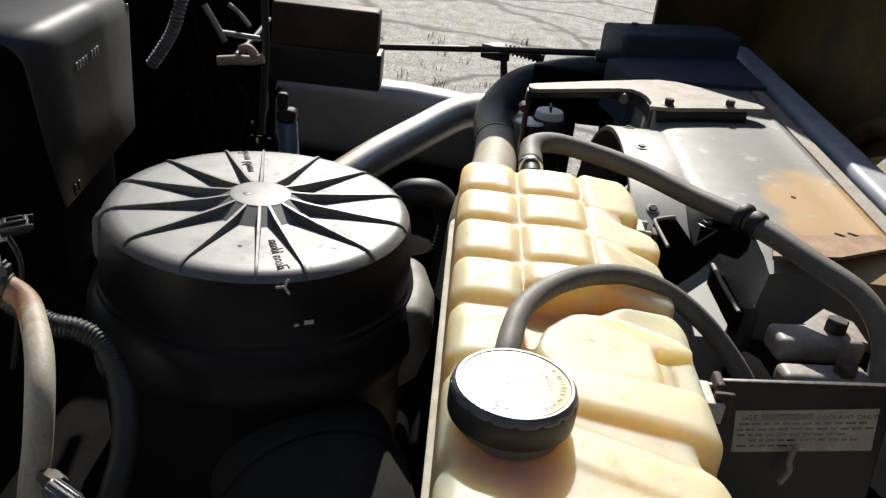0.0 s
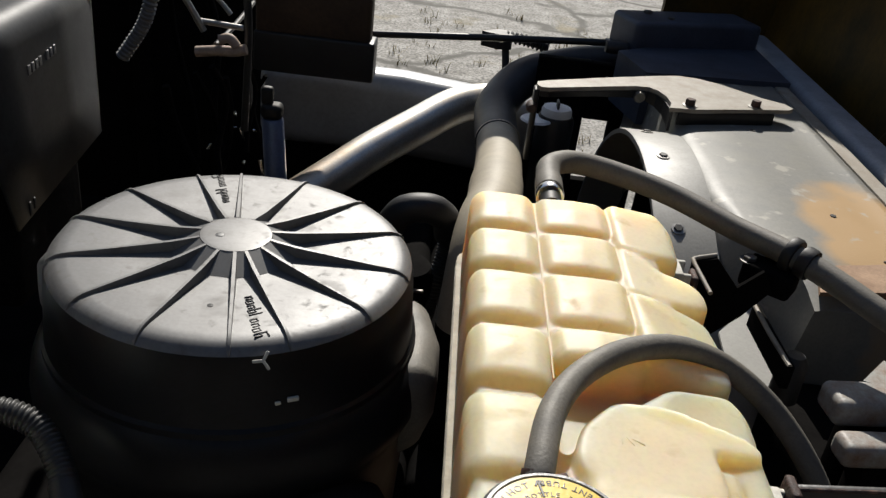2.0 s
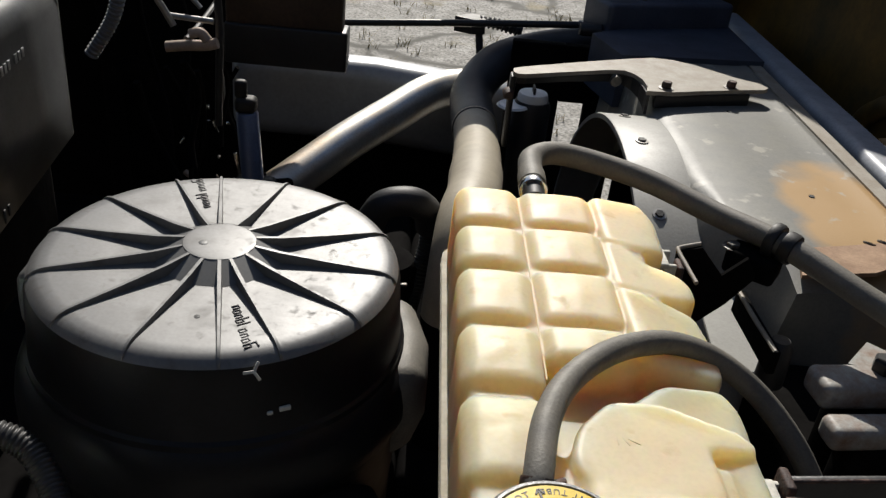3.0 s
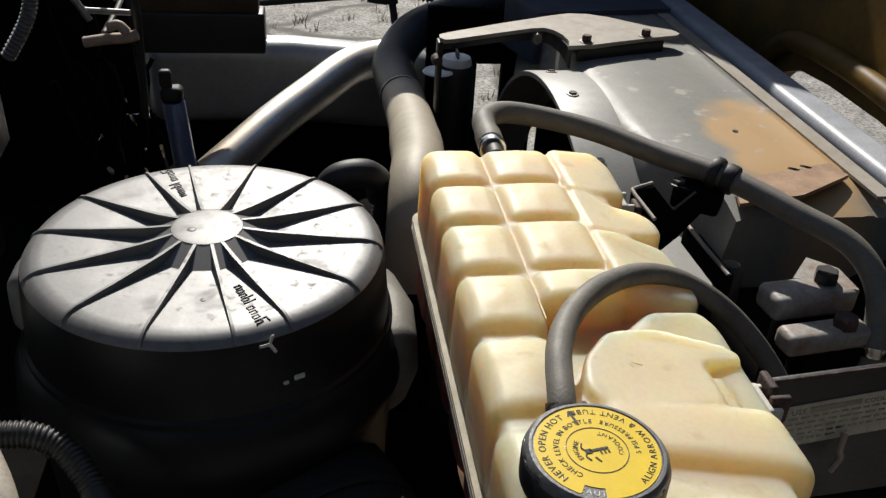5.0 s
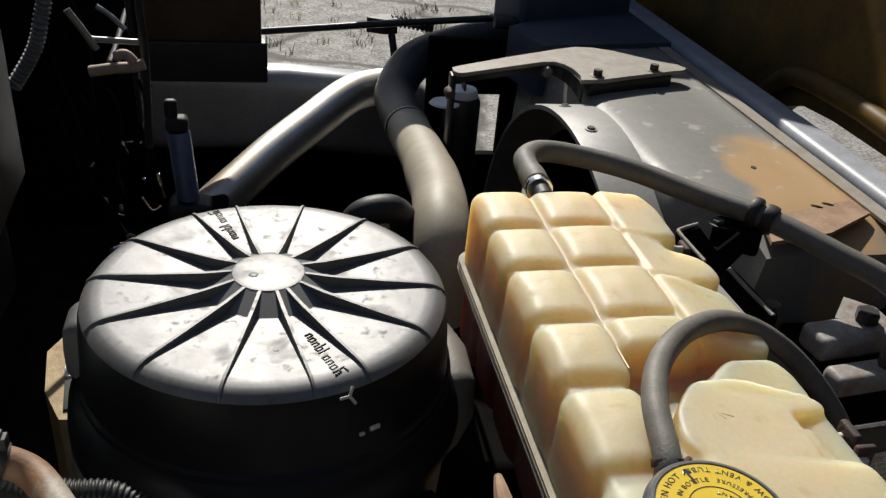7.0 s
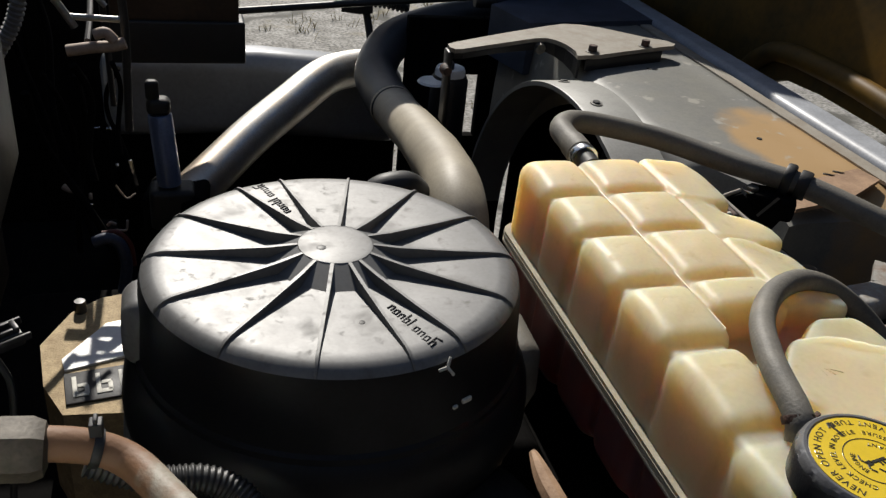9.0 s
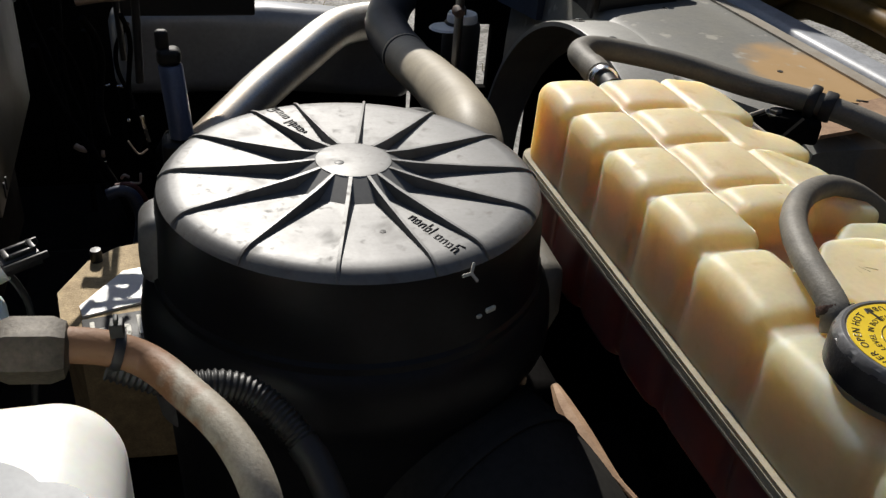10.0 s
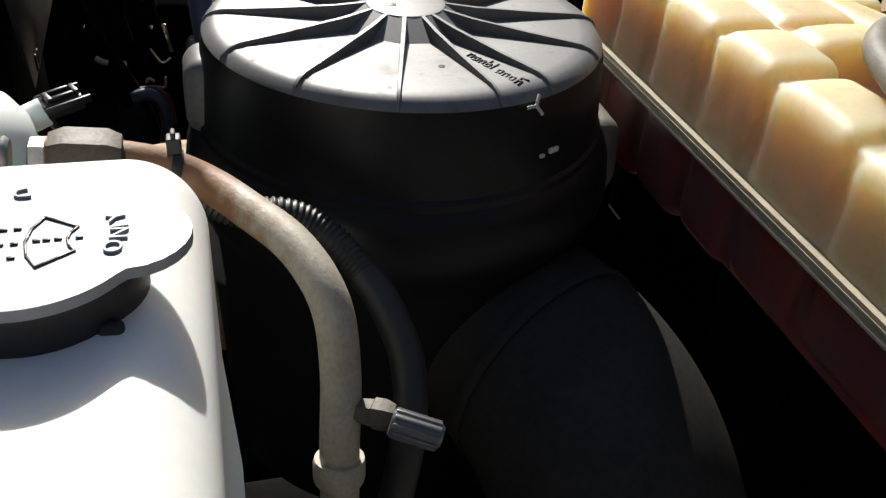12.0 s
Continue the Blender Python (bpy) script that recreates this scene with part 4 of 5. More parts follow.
    if c[1] > 0:
        bm = bevelled(prism([(0.660, 0.030), (0.700, 0.074), (0.728, 0.048), (0.728, 0.0)], 1.200, 1.208), 0.002)
        part("ear", bm, M_CAST, th)
        hex_bolt("bolt", (0.696, 0.022, 1.207), th, 0.014, 0.016, False, M_RUBBER)
    else:
        hex_bolt("bolt", (0.690, -0.042, 1.189), th, 0.014, 0.014, False, M_RUSTBLACK)

# ---- fan shroud ----
PLACE[0] = Matrix.Translation((0.022, 0.014, -0.001))
shroud = thing("fan_shroud", (0.72, 0.6, 0.3), "grey steel fan shroud, scuffed and rusted at one corner", "fan shroud")
AX = Matrix.Translation((0, 0.62, 0.705)) @ Matrix.Rotation(radians(90), 4, "Y")
ring = lathe(bmesh.new(), [(0.500, 0.492), (0.5085, 0.492), (0.510, 0.495), (0.510, 0.585), (0.500, 0.585), (0.500, 0.492)], (0, 0, 0), 64, AX, 96, 240)
part("ring", ring, M_RING, shroud, "pale grey shroud ring")
# Same ring, its lower half blackened to paint the shade there.
part("lower_ring", lathe(bmesh.new(), [(0.500, 0.492), (0.510, 0.495), (0.510, 0.585), (0.500, 0.585), (0.500, 0.492)], (0, 0, 0), 84, AX, 240, 456), M_BAY_SHADE, shroud, "lower half of the ring, blackened for shade")
for y in (0.735, 0.592, 0.413, 0.25):
    z = 0.705 + math.sqrt(0.5105 ** 2 - (y - 0.62) ** 2)
    ax = Vector((0, y - 0.62, z - 0.705)).normalized()
    hex_bolt("rivet_bolt", (0.527, y, z), shroud, 0.0072, 0.004, True, M_RUBBER, ax)
part("ring_side", lathe(bmesh.new(), [(0.505, 0.580), (0.512, 0.580), (0.513, 0.640), (0.505, 0.640), (0.505, 0.580)], (0, 0, 0), 20, AX, 214, 244), M_RING, shroud, "pale grey lower ring sheet")
part("edge_strip", tube(bmesh.new(), [AX @ Vector((0.517 * math.cos(radians(a)), 0.517 * math.sin(radians(a)), 0.640)) for a in (212, 219, 226, 233, 240, 244)], 0.0045, 8, 6), M_BRACKET, shroud, "pale worn edge strip")
# Near-black block fills the shaded void beside the ring.
part("dark_filler", box((0.765, -0.04, 0.80), (0.28, 0.48, 0.56), 0.02), M_BAY_SHADE, shroud, "near-black block standing for the dark void")
bm = bmesh.new()
quad = [(0.622, 0.300, 1.125), (0.553, 0.215, 1.125), (0.545, 0.108, 1.12), (0.622, 0.110, 1.12)]
up = [bm.verts.new(p) for p in quad]
dn = [bm.verts.new((x, y, z - 0.004)) for x, y, z in quad]
bm.faces.new(up)
bm.faces.new(dn[::-1])
for k in range(4):
    bm.faces.new((up[k], dn[k], dn[(k + 1) % 4], up[(k + 1) % 4]))
part("side_plate", bm, M_RING, shroud, "pale grey sheet beside the ring")
# Dark sheet added to close a gap onto sunlit ground.
part("dark_backing", box((0.80, 1.286, 0.66), (0.26, 0.02, 1.0), 0.004), M_BAY_SHADE, shroud, "near-black sheet added for the dark behind")
# box with a rounded shoulder down to the ring
bm = bmesh.new()
NY = 28
rows = []
for i in range(NY + 1):
    y = 1.27 - (1.27 - 0.20) * i / NY
    xs = min(0.055, max(0.0, 0.37 - y) * 0.55)
    arch = 0.705 + math.sqrt(max(0.02, 0.515 ** 2 - (y - 0.62) ** 2))
    zt = 1.206 if y > 0.30 else 1.206 - 0.35 * (0.30 - y) ** 1.2
    zl = min(arch - 0.004, zt - 0.012)
    row = [(0.583 + xs, zl - 0.05), (0.583 + xs, zl), (0.590 + xs, zl + (zt - zl) * 0.45), (0.602 + xs, zt - 0.003), (0.615 + xs, zt), (0.70, zt + 0.001), (0.80, zt), (0.846, zt), (0.853, zt + 0.0015), (0.862, zt + 0.0015), (0.869, zt - 0.002), (0.898, zt - 0.003), (0.909, zt - 0.009), (0.912, zt - 0.03), (0.912, zt - 0.07)]
    rows.append([bm.verts.new((x, y, z)) for x, z in row])
for a, b in zip(rows, rows[1:]):
    for k in range(len(a) - 1):
        bm.faces.new((a[k], a[k + 1], b[k + 1], b[k]))
bm.faces.new(rows[0])
bm.faces.new(rows[-1])
part("housing", bm, M_SHROUD, shroud, "grey shroud housing with a rust patch", 50)
part("edge_fold", bevelled(prism([(0.870, 0.215), (0.898, 0.215), (0.898, 1.20), (0.870, 1.20)], 1.2030, 1.2080), 0.002), M_BRACKET, shroud, "pale dusty folded edge")
bm = bevelled(prism([(0.672, 0.262), (0.650, 0.190), (0.754, 0.212), (0.855, 0.270), (0.846, 0.311), (0.742, 0.280)], 1.2085, 1.2145), 0.002)
part("rust_plate", bm, M_RUST, shroud, "rusty loose corner plate")
for x, y in ((0.783, 0.296), (0.806, 0.303)):
    part("clip_ring", ring_on(bmesh.new(), (x, y, 1.2125), (0.2, 0.3, 1), 0.007, 0.003, 0.002), M_BOLT, shroud)
for x, y in ((0.761, 0.448), (0.735, 0.80)):
    part("hole", lathe(bmesh.new(), [(0.0005, 1.2078), (0.0045, 1.2078), (0.0045, 1.2050)], (x, y, 0), 16), M_RUBBER, shroud, "dark screw hole")

PLACE[0] = Matrix()
# top support bracket, a finger's width clear of the shroud
sup = thing("support_bracket", (0.6, 0.9, 1.2), "dusty cranked steel support bracket bolted to the shroud", "bracket")
crank = [(0.592, 0.800), (0.600, 0.828), (0.598, 0.866), (0.588, 0.896), (0.572, 0.912), (0.545, 0.908), (0.460, 0.871), (0.372, 0.832),
         (0.358, 0.830), (0.350, 0.842), (0.352, 0.862), (0.372, 0.876), (0.490, 0.940), (0.606, 0.998), (0.650, 1.016), (0.690, 1.013), (0.730, 0.992),
         (0.800, 0.930), (0.838, 0.908), (0.848, 0.886), (0.836, 0.872), (0.800, 0.862), (0.700, 0.828), (0.640, 0.806)]
part("arm", bevelled(prism(crank[::-1], 1.2270, 1.2350), 0.0025), M_BRACKET, sup)
# Lips are black to hold the shadow below the dusty arm.
lip_line = [Vector((x, y, 1.2265)) for x, y in ((0.356, 0.832), (0.372, 0.832), (0.460, 0.871), (0.545, 0.908), (0.572, 0.911), (0.588, 0.896), (0.598, 0.866), (0.600, 0.828), (0.598, 0.802))]
bm = bmesh.new()
for k, (p, q) in enumerate(zip(lip_line, lip_line[1:])):
    deep = 0.010 + 0.0045 * max(0, k - 2)
    down = 0.010 + 0.0045 * max(0, k - 1)
    n = Vector((q.y - p.y, p.x - q.x, 0)).normalized() * 0.0025
    ring = [bm.verts.new(v) for v in (p - n, p + n, p + n - Vector((0, 0, deep)), p - n - Vector((0, 0, deep)),
                                      q - n, q + n, q + n - Vector((0, 0, down)), q - n - Vector((0, 0, down)))]
    for f in ((0, 1, 2, 3), (7, 6, 5, 4), (0, 4, 5, 1), (1, 5, 6, 2), (2, 6, 7, 3), (3, 7, 4, 0)):
        bm.faces.new([ring[i] for i in f])
part("folded_lip", bm, M_BLACKMETAL, sup, "folded lip, black for the shadow under the arm", 0)
part("front_shadow_lip", rbox(bmesh.new(), (0.708, 0.831, 1.2155), (0.205, 0.005, 0.024), 0.002, 1, Matrix.Rotation(0.30, 4, "Z")), M_BLACKMETAL, sup, "folded lip, black for the shadow under the arm")
part("spacer", rbox(bmesh.new(), (0.715, 0.885, 1.2165), (0.13, 0.05, 0.020), 0.003, 1, Matrix.Rotation(0.3, 4, "Z")), M_BLACKMETAL, sup)
part("leg", box((0.352, 0.852, 1.155), (0.010, 0.030, 0.144), 0.003, 1), M_BLACKMETAL, sup)
hex_bolt("bolt", (0.634, 0.826, 1.235), sup, 0.0095, 0.013, True, M_RUSTBLACK)
hex_bolt("bolt", (0.768, 0.866, 1.235), sup, 0.0095, 0.013, True, M_RUSTBLACK)
bm = lathe(bmesh.new(), [(0.0005, 0.012), (0.008, 0.012), (0.011, 0.004), (0.011, -0.01)], (0.346, 0.838, 1.192), 10, Matrix.Rotation(radians(90), 4, "X"))
part("nut", bm, M_RUSTBLACK, sup)
bm = lathe(bmesh.new(), [(0.0005, 0.006), (0.010, 0.006), (0.012, 0.002), (0.012, -0.004)], (0.556, 0.902, 1.216), 8, Matrix.Rotation(radians(90), 4, "X"))
part("nut", bm, M_BOLT, sup)

# fluid reservoir beneath it
res = thing("fluid_reservoir", (0.42, 0.98, 0.85), "black plastic fluid reservoir with a pale cap under the bracket", "reservoir")
part("bottle", lathe(bmesh.new(), [(0.0005, 1.108), (0.036, 1.106), (0.041, 1.095), (0.041, 0.86), (0.0005, 0.85)], (0.424, 1.06, 0), 32), M_BLACKMETAL, res)
part("lid", lathe(bmesh.new(), [(0.0005, 1.124), (0.030, 1.123), (0.033, 1.116), (0.033, 1.105)], (0.424, 1.06, 0), 32), M_DECAL, res, "pale grey cap")
part("lid_tab", box((0.424, 1.055, 1.131), (0.005, 0.03, 0.016), 0.002, 1), M_BLACKMETAL, res)
part("saucer", lathe(bmesh.new(), [(0.0005, 1.10), (0.03, 1.102), (0.034, 1.098)], (0.380, 1.035, 0), 24), M_DECAL, res, "pale disc")

# ---- radiator ----
rad = thing("radiator", (0.9, 0.6, 0.2), "dark blue-grey radiator with a rounded top rail", "radiator")
bm = bmesh.new()
rbox(bm, (0.994, 0.60, 1.163), (0.070, 2.10, 0.076), 0.018, 5)
part("top_rail", bm, M_RAIL, rad)
part("core", box((0.990, 0.55, 0.58), (0.060, 2.00, 1.10), 0.008), M_BAY_SHADE, rad)
TURNED = Matrix.Rotation(radians(20), 4, "Z")
# End tank and shelf take the shadow tone as their colour.
part("end_tank", rbox(bmesh.new(), (0.742, 1.395, 1.235), (0.345, 0.125, 0.078), 0.012, 4, TURNED), M_SKY_SHADE, rad)
part("end_seam", rbox(bmesh.new(), (0.746, 1.385, 1.196), (0.360, 0.150, 0.012), 0.004, 2, TURNED), M_SKY_SHADE, rad, "narrow seam under the end tank")
bm = bevelled(prism([(0.560, 1.230), (0.600, 1.080), (0.925, 1.130), (0.925, 1.430), (0.700, 1.345)], 1.10, 1.2165), 0.014, 3, 40)
part("end_shelf", bm, M_SKY_SHADE, rad, "sloping dark shelf before the end tank")
hex_bolt("bolt", (0.640, 1.385, 1.273), rad, 0.010, 0.008, False)
hex_bolt("bolt", (0.690, 1.350, 1.273), rad, 0.008, 0.006, False)
part("side_fitting", lathe(bmesh.new(), [(0.0005, 0.03), (0.014, 0.03), (0.016, 0.02), (0.016, -0.02)], (0.572, 1.30, 1.205), 12, Matrix.Rotation(radians(-90), 4, "Y")), M_BLACKMETAL, rad, "small dark fitting")

# ---- hoses and pipes across the bay ----
rh = thing("radiator_hose", (0.3, 0.8, 1.1), "large dusty grey rubber radiator hose with a metal sleeve", "hose")
part("hose", tube(bmesh.new(), [(0.657, 1.476, 1.125), (0.610, 1.470, 1.120), (0.476, 1.440, 1.102), (0.368, 1.395, 1.073), (0.310, 1.294, 1.033), (0.306, 1.187, 1.020), (0.309, 1.080, 1.021)], 0.0500, 32), M_HOSE_SHADED, rh, "upper hose, darkened for the shadow on it")
part("sleeve", tube(bmesh.new(), [(0.309, 1.096, 1.020), (0.307, 0.980, 1.035), (0.302, 0.847, 1.060), (0.293, 0.702, 1.085), (0.283, 0.573, 1.105), (0.268, 0.470, 1.116), (0.260, 0.408, 1.090), (0.255, 0.384, 1.030), (0.253, 0.380, 0.990)], 0.0470, 32,
     10, lambda u: 1.0 - 0.05 * u + 0.05 * math.exp(-((u - 0.40) / 0.05) ** 2)), M_HOSE_BIG, rh, "smooth dusty lower hose")
# Lower run is coloured near-black for the shade it sits in.
part("lower_hose", tube(bmesh.new(), [(0.253, 0.380, 1.000), (0.251, 0.379, 0.92), (0.250, 0.379, 0.80), (0.250, 0.40, 0.68)], 0.0435, 28, 6), M_BAY_SHADE, rh, "lower hose, black for deep shade")
part("hose_lip", ring_on(bmesh.new(), (0.309, 1.085, 1.020), (0.0, 1, -0.05), 0.0480, 0.012, 0.003, 36), M_HOSE_BIG, rh)

PIPEPATH = [(-0.148, 0.878, 0.905), (-0.104, 0.930, 0.926), (-0.059, 0.982, 0.947), (0.002, 1.050, 0.976), (0.087, 1.135, 1.010), (0.175, 1.220, 1.043), (0.250, 1.280, 1.043), (0.302, 1.312, 1.036)]
AWAY = Vector((-0.1217, -0.6827, 1.7092))
PLACE[0] = Matrix.Translation(AWAY) @ Matrix.Scale(1.12, 4) @ Matrix.Translation(-AWAY)
cp = thing("charge_air_pipe", (0.1, 1.15, 1.0), "bright aluminium charge air pipe", "pipe")
part("pipe", tube(bmesh.new(), PIPEPATH, 0.043, 32), M_ALU, cp)
part("end_block", rbox(bmesh.new(), (-0.153, 0.863, 0.900), (0.112, 0.10, 0.105), 0.014, 3, Matrix.Rotation(-0.2, 4, "Z")), M_BAY_SHADE, cp, "dark casting at the pipe end")

PLACE[0] = Matrix()
sh = thing("breather_hose", (0.16, 0.45, 1.0), "black rubber breather elbow with a ribbed grey conduit", "hose")
part("elbow", tube(bmesh.new(), [(0.115, 0.47, 1.03), (0.118, 0.46, 1.09), (0.140, 0.45, 1.135), (0.180, 0.455, 1.142), (0.206, 0.474, 1.118), (0.213, 0.488, 1.085)], 0.023, 20), M_RUBBER, sh)
part("conduit", ribbed([(0.213, 0.490, 1.09), (0.210, 0.480, 1.05), (0.200, 0.465, 1.00), (0.190, 0.455, 0.93), (0.18, 0.45, 0.85)], 0.014), M_LOOM, sh, "grey corrugated conduit")
part("band", ring_on(bmesh.new(), (0.213, 0.489, 1.092), (-0.05, -0.1, -1), 0.015, 0.016, 0.003), M_CHROME, sh, "bright hose clamp")
part("breather_can", lathe(bmesh.new(), [(0.0005, 1.035), (0.042, 1.032), (0.050, 1.020), (0.050, 0.99), (0.046, 0.97), (0.046, 0.9)], (0.15, 0.47, 0), 32), M_BAY_SHADE, sh, "black breather can")
part("wire_tray", box((0.155, 0.42, 1.015), (0.06, 0.008, 0.005), 0.002), M_BOLT, sh, "bright bracket strip")

# ---- washer bottle ----
NEARER = Vector((-0.155, -0.70, 1.572))
PLACE[0] = Matrix.Translation(NEARER + Vector((-0.009, 0, 0))) @ Matrix.Scale(0.86, 4) @ Matrix.Translation(-NEARER)
wb = thing("washer_bottle", (-0.26, -0.46, 1.1), "white plastic screen-washer bottle with a grey snap cap", "washer bottle")
def lean(q):
    k = max(0.0, -q.z)
    return Vector((q.x + 0.06 * k, q.y, q.z - 0.10 * max(0.0, -(q.y + 0.02)) * (1 if q.z > 0 else 0)))
part("bottle", rbox(bmesh.new(), (-0.2905, -0.450, 1.2245), (0.25, 0.310, 0.252), 0.038, 8, None, lean), M_WASHER, wb, "white translucent bottle", 60)
part("bottle_seam", rbox(bmesh.new(), (-0.286, -0.452, 1.14), (0.240, 0.300, 0.006), 0.0025, 2), M_WASHER, wb)
WC = Vector((-0.2295, -0.419, 0))
part("filler_neck", lathe(bmesh.new(), [(0.042, 1.33), (0.040, 1.352), (0.039, 1.366)], WC, 36), M_WASHER, wb)
bm = bmesh.new()
out = []
for i in range(64):
    a = 2 * math.pi * i / 64
    r = 0.0428
    p = Vector((r * math.cos(a), r * math.sin(a)))
    d = (a - radians(-1) + math.pi) % (2 * math.pi) - math.pi
    if abs(d) < 0.58:
        p *= 1.0 + 0.40 * math.cos(d / 0.58 * math.pi / 2) ** 0.8
    out.append((WC.x + p.x, WC.y + p.y))
bevelled(prism(out, 1.3665, 1.3715, bm), 0.0016, 2, 50)
wcap = part("snap_cap", bm, M_WASHCAP, wb, "grey snap cap with raised letters and a windscreen sign")
part("cap_skirt", lathe(bmesh.new(), [(0.0402, 1.340), (0.0415, 1.342), (0.0418, 1.3668)], WC, 48), M_RUBBER, wcap, "dark skirt under the cap")
part("pull_tab", box((-0.201, -0.4505, 1.347), (0.010, 0.007, 0.013), 0.003), M_RUBBER, wcap)
for ch, deg in (("O", -26), ("N", -10), ("L", 3), ("Y", 12), ("D", 92)):
    bm = bmesh.new()
    arc_text(bm, ch, WC + Vector((0, 0, 1.3715)), 0.0330, deg, 0.0100, 0.0013, inward=True)
    part("raised_letter", bm, M_WASHCAP, wcap, "raised letter " + ch, 0)
bm = bmesh.new()
SG = Matrix.Translation(WC + Vector((0.0095, -0.0025, 1.3718)))
outl = [(-0.004, 0.0165), (0.0085, 0.008), (0.0062, 0.0045), (0.0052, 0.0), (0.0062, -0.0045), (0.0085, -0.008), (-0.004, -0.0165), (-0.008, -0.0088), (-0.0094, 0.0), (-0.008, 0.0088)]
for a, b in zip(outl, outl[1:] + outl[:1]):
    va, vb = Vector((*a, 0)), Vector((*b, 0))
    mid, ln = (va + vb) / 2, (vb - va).length
    rbox(bm, SG @ mid, (ln + 0.0009, 0.0010, 0.0012), 0.0003, 1, Matrix.Rotation(math.atan2(vb.y - va.y, vb.x - va.x), 4, "Z"))
for x in (-0.0055, -0.0020, 0.0020, 0.0095):
    rbox(bm, SG @ Vector((x, 0.0005, 0)), (0.0028, 0.0012, 0.0012), 0.0003, 1)
for y in (-0.0095, -0.0005, 0.0095):
    for x in (-0.0130, -0.0180):
        rbox(bm, SG @ Vector((x, y, 0)), (0.0028, 0.0012, 0.0012), 0.0003, 1)
part("windscreen_sign", bm, M_CAPBLACK, wcap, "raised windscreen-washer sign")
PLACE[0] = Matrix()

# ---- domed reservoir with a plug, behind the washer bottle ----
dm = thing("domed_reservoir", (-0.362, -0.045, 0.9), "white plastic domed reservoir with a black plug connector", "reservoir")
DC = Vector((-0.362, -0.045, 0))
part("dome", lathe(bmesh.new(), [(0.0005, 1.262), (0.030, 1.260), (0.046, 1.252), (0.056, 1.236), (0.059, 1.220), (0.056, 1.196)], DC, 44), M_WASHER, dm, "rounded white dome")
part("collar", lathe(bmesh.new(), [(0.052, 1.186), (0.063, 1.188), (0.065, 1.193), (0.065, 1.203), (0.062, 1.207), (0.054, 1.208)], DC, 44), M_WASHER, dm)
# Unseen stem, added near-black to sink into the dark below.
part("body", lathe(bmesh.new(), [(0.052, 1.19), (0.044, 1.17), (0.036, 1.15), (0.034, 0.93), (0.0005, 0.92)], DC, 40), M_BAY_SHADE, dm, "added near-black stem under the dome")
bm = bmesh.new()
Q = Matrix.Translation((-0.288, -0.005, 1.235)) @ Matrix.Rotation(0.45, 4, "Z") @ Matrix.Rotation(-0.12, 4, "Y")
QR = Q.to_3x3().to_4x4()
for c, d in (((0, 0, 0), (0.032, 0.021, 0.013)), ((0.003, -0.0135, 0.003), (0.037, 0.003, 0.007)), ((0.003, 0.0135, 0.003), (0.037, 0.003, 0.007)),
             ((0.013, 0, 0.0085), (0.0045, 0.015, 0.0045)), ((-0.009, 0, 0.0085), (0.0045, 0.015, 0.0045)), ((0.0015, -0.006, 0.0085), (0.018, 0.0033, 0.0045)), ((0.0015, 0.006, 0.0085), (0.018, 0.0033, 0.0045))):
    rbox(bm, Q @ Vector(c), d, 0.001, 1, QR)
part("connector", bm, M_BLACKMETAL, dm, "black plug connector")
part("lead", tube(bmesh.new(), [(-0.302, -0.006, 1.228), (-0.294, 0.000, 1.205), (-0.288, -0.002, 1.180), (-0.290, -0.012, 1.14), (-0.30, -0.03, 1.05)], 0.0034, 8, 6), M_RUBBER, dm, "thin black lead")
part("spout", tube(bmesh.new(), [(-0.335, -0.025, 1.222), (-0.315, -0.015, 1.226), (-0.300, -0.010, 1.231)], 0.012, 14, 4), M_WASHER, dm)

# ---- refrigerant line, conduit and sensor ----
PLACE[0] = Matrix.Translation((-0.006, 0.002, -0.003))
ln = thing("metal_line", (-0.12, -0.30, 1.2), "rusty cream-painted metal line with a union nut", "pipe")
part("pipe", tube(bmesh.new(), [(-0.262, -0.207, 1.297), (-0.225, -0.206, 1.292), (-0.193, -0.202, 1.281), (-0.168, -0.208, 1.270), (-0.145, -0.240, 1.268), (-0.120, -0.283, 1.266), (-0.105, -0.318, 1.249), (-0.102, -0.337, 1.211), (-0.105, -0.352, 1.161), (-0.106, -0.36, 1.08)], 0.0122, 24), M_LINE, ln)
mt = along((-0.262, -0.207, 1.297), (-0.205, -0.206, 1.2895))[0]
nut = lathe(bmesh.new(), [(0.011, -0.019), (0.0180, -0.018), (0.0220, -0.009), (0.0222, 0.016), (0.0190, 0.024), (0.0120, 0.0265)], (-0.243, -0.2085, 1.2915), 6, mt)
part("union_nut", nut, M_NUT, ln, "dusty hexagonal union nut", 30)
part("second_nut", lathe(bmesh.new(), [(0.009, -0.022), (0.0125, -0.021), (0.0132, -0.017), (0.0132, -0.004), (0.010, -0.002)], (-0.250, -0.2068, 1.2938), 6, mt), M_STEEL, ln, "", 30)
prof = [(0.008, -0.062)]
for k in range(5):
    prof += [(0.0120, -0.060 + k * 0.0072), (0.0128, -0.058 + k * 0.0072), (0.0120, -0.056 + k * 0.0072), (0.0104, -0.0545 + k * 0.0072)]
part("fitting", lathe(bmesh.new(), prof, (-0.256, -0.207, 1.2948), 24, mt), M_STEEL, ln, "bright threaded fitting")
bm = ring_on(bmesh.new(), (-0.189, -0.2025, 1.2796), (1, 0.05, -0.35), 0.0125, 0.0065, 0.0016)
part("cable_tie", bm, M_RUBBER, ln, "black cable tie")
bm = box((-0.187, -0.202, 1.2975), (0.009, 0.010, 0.011), 0.001)
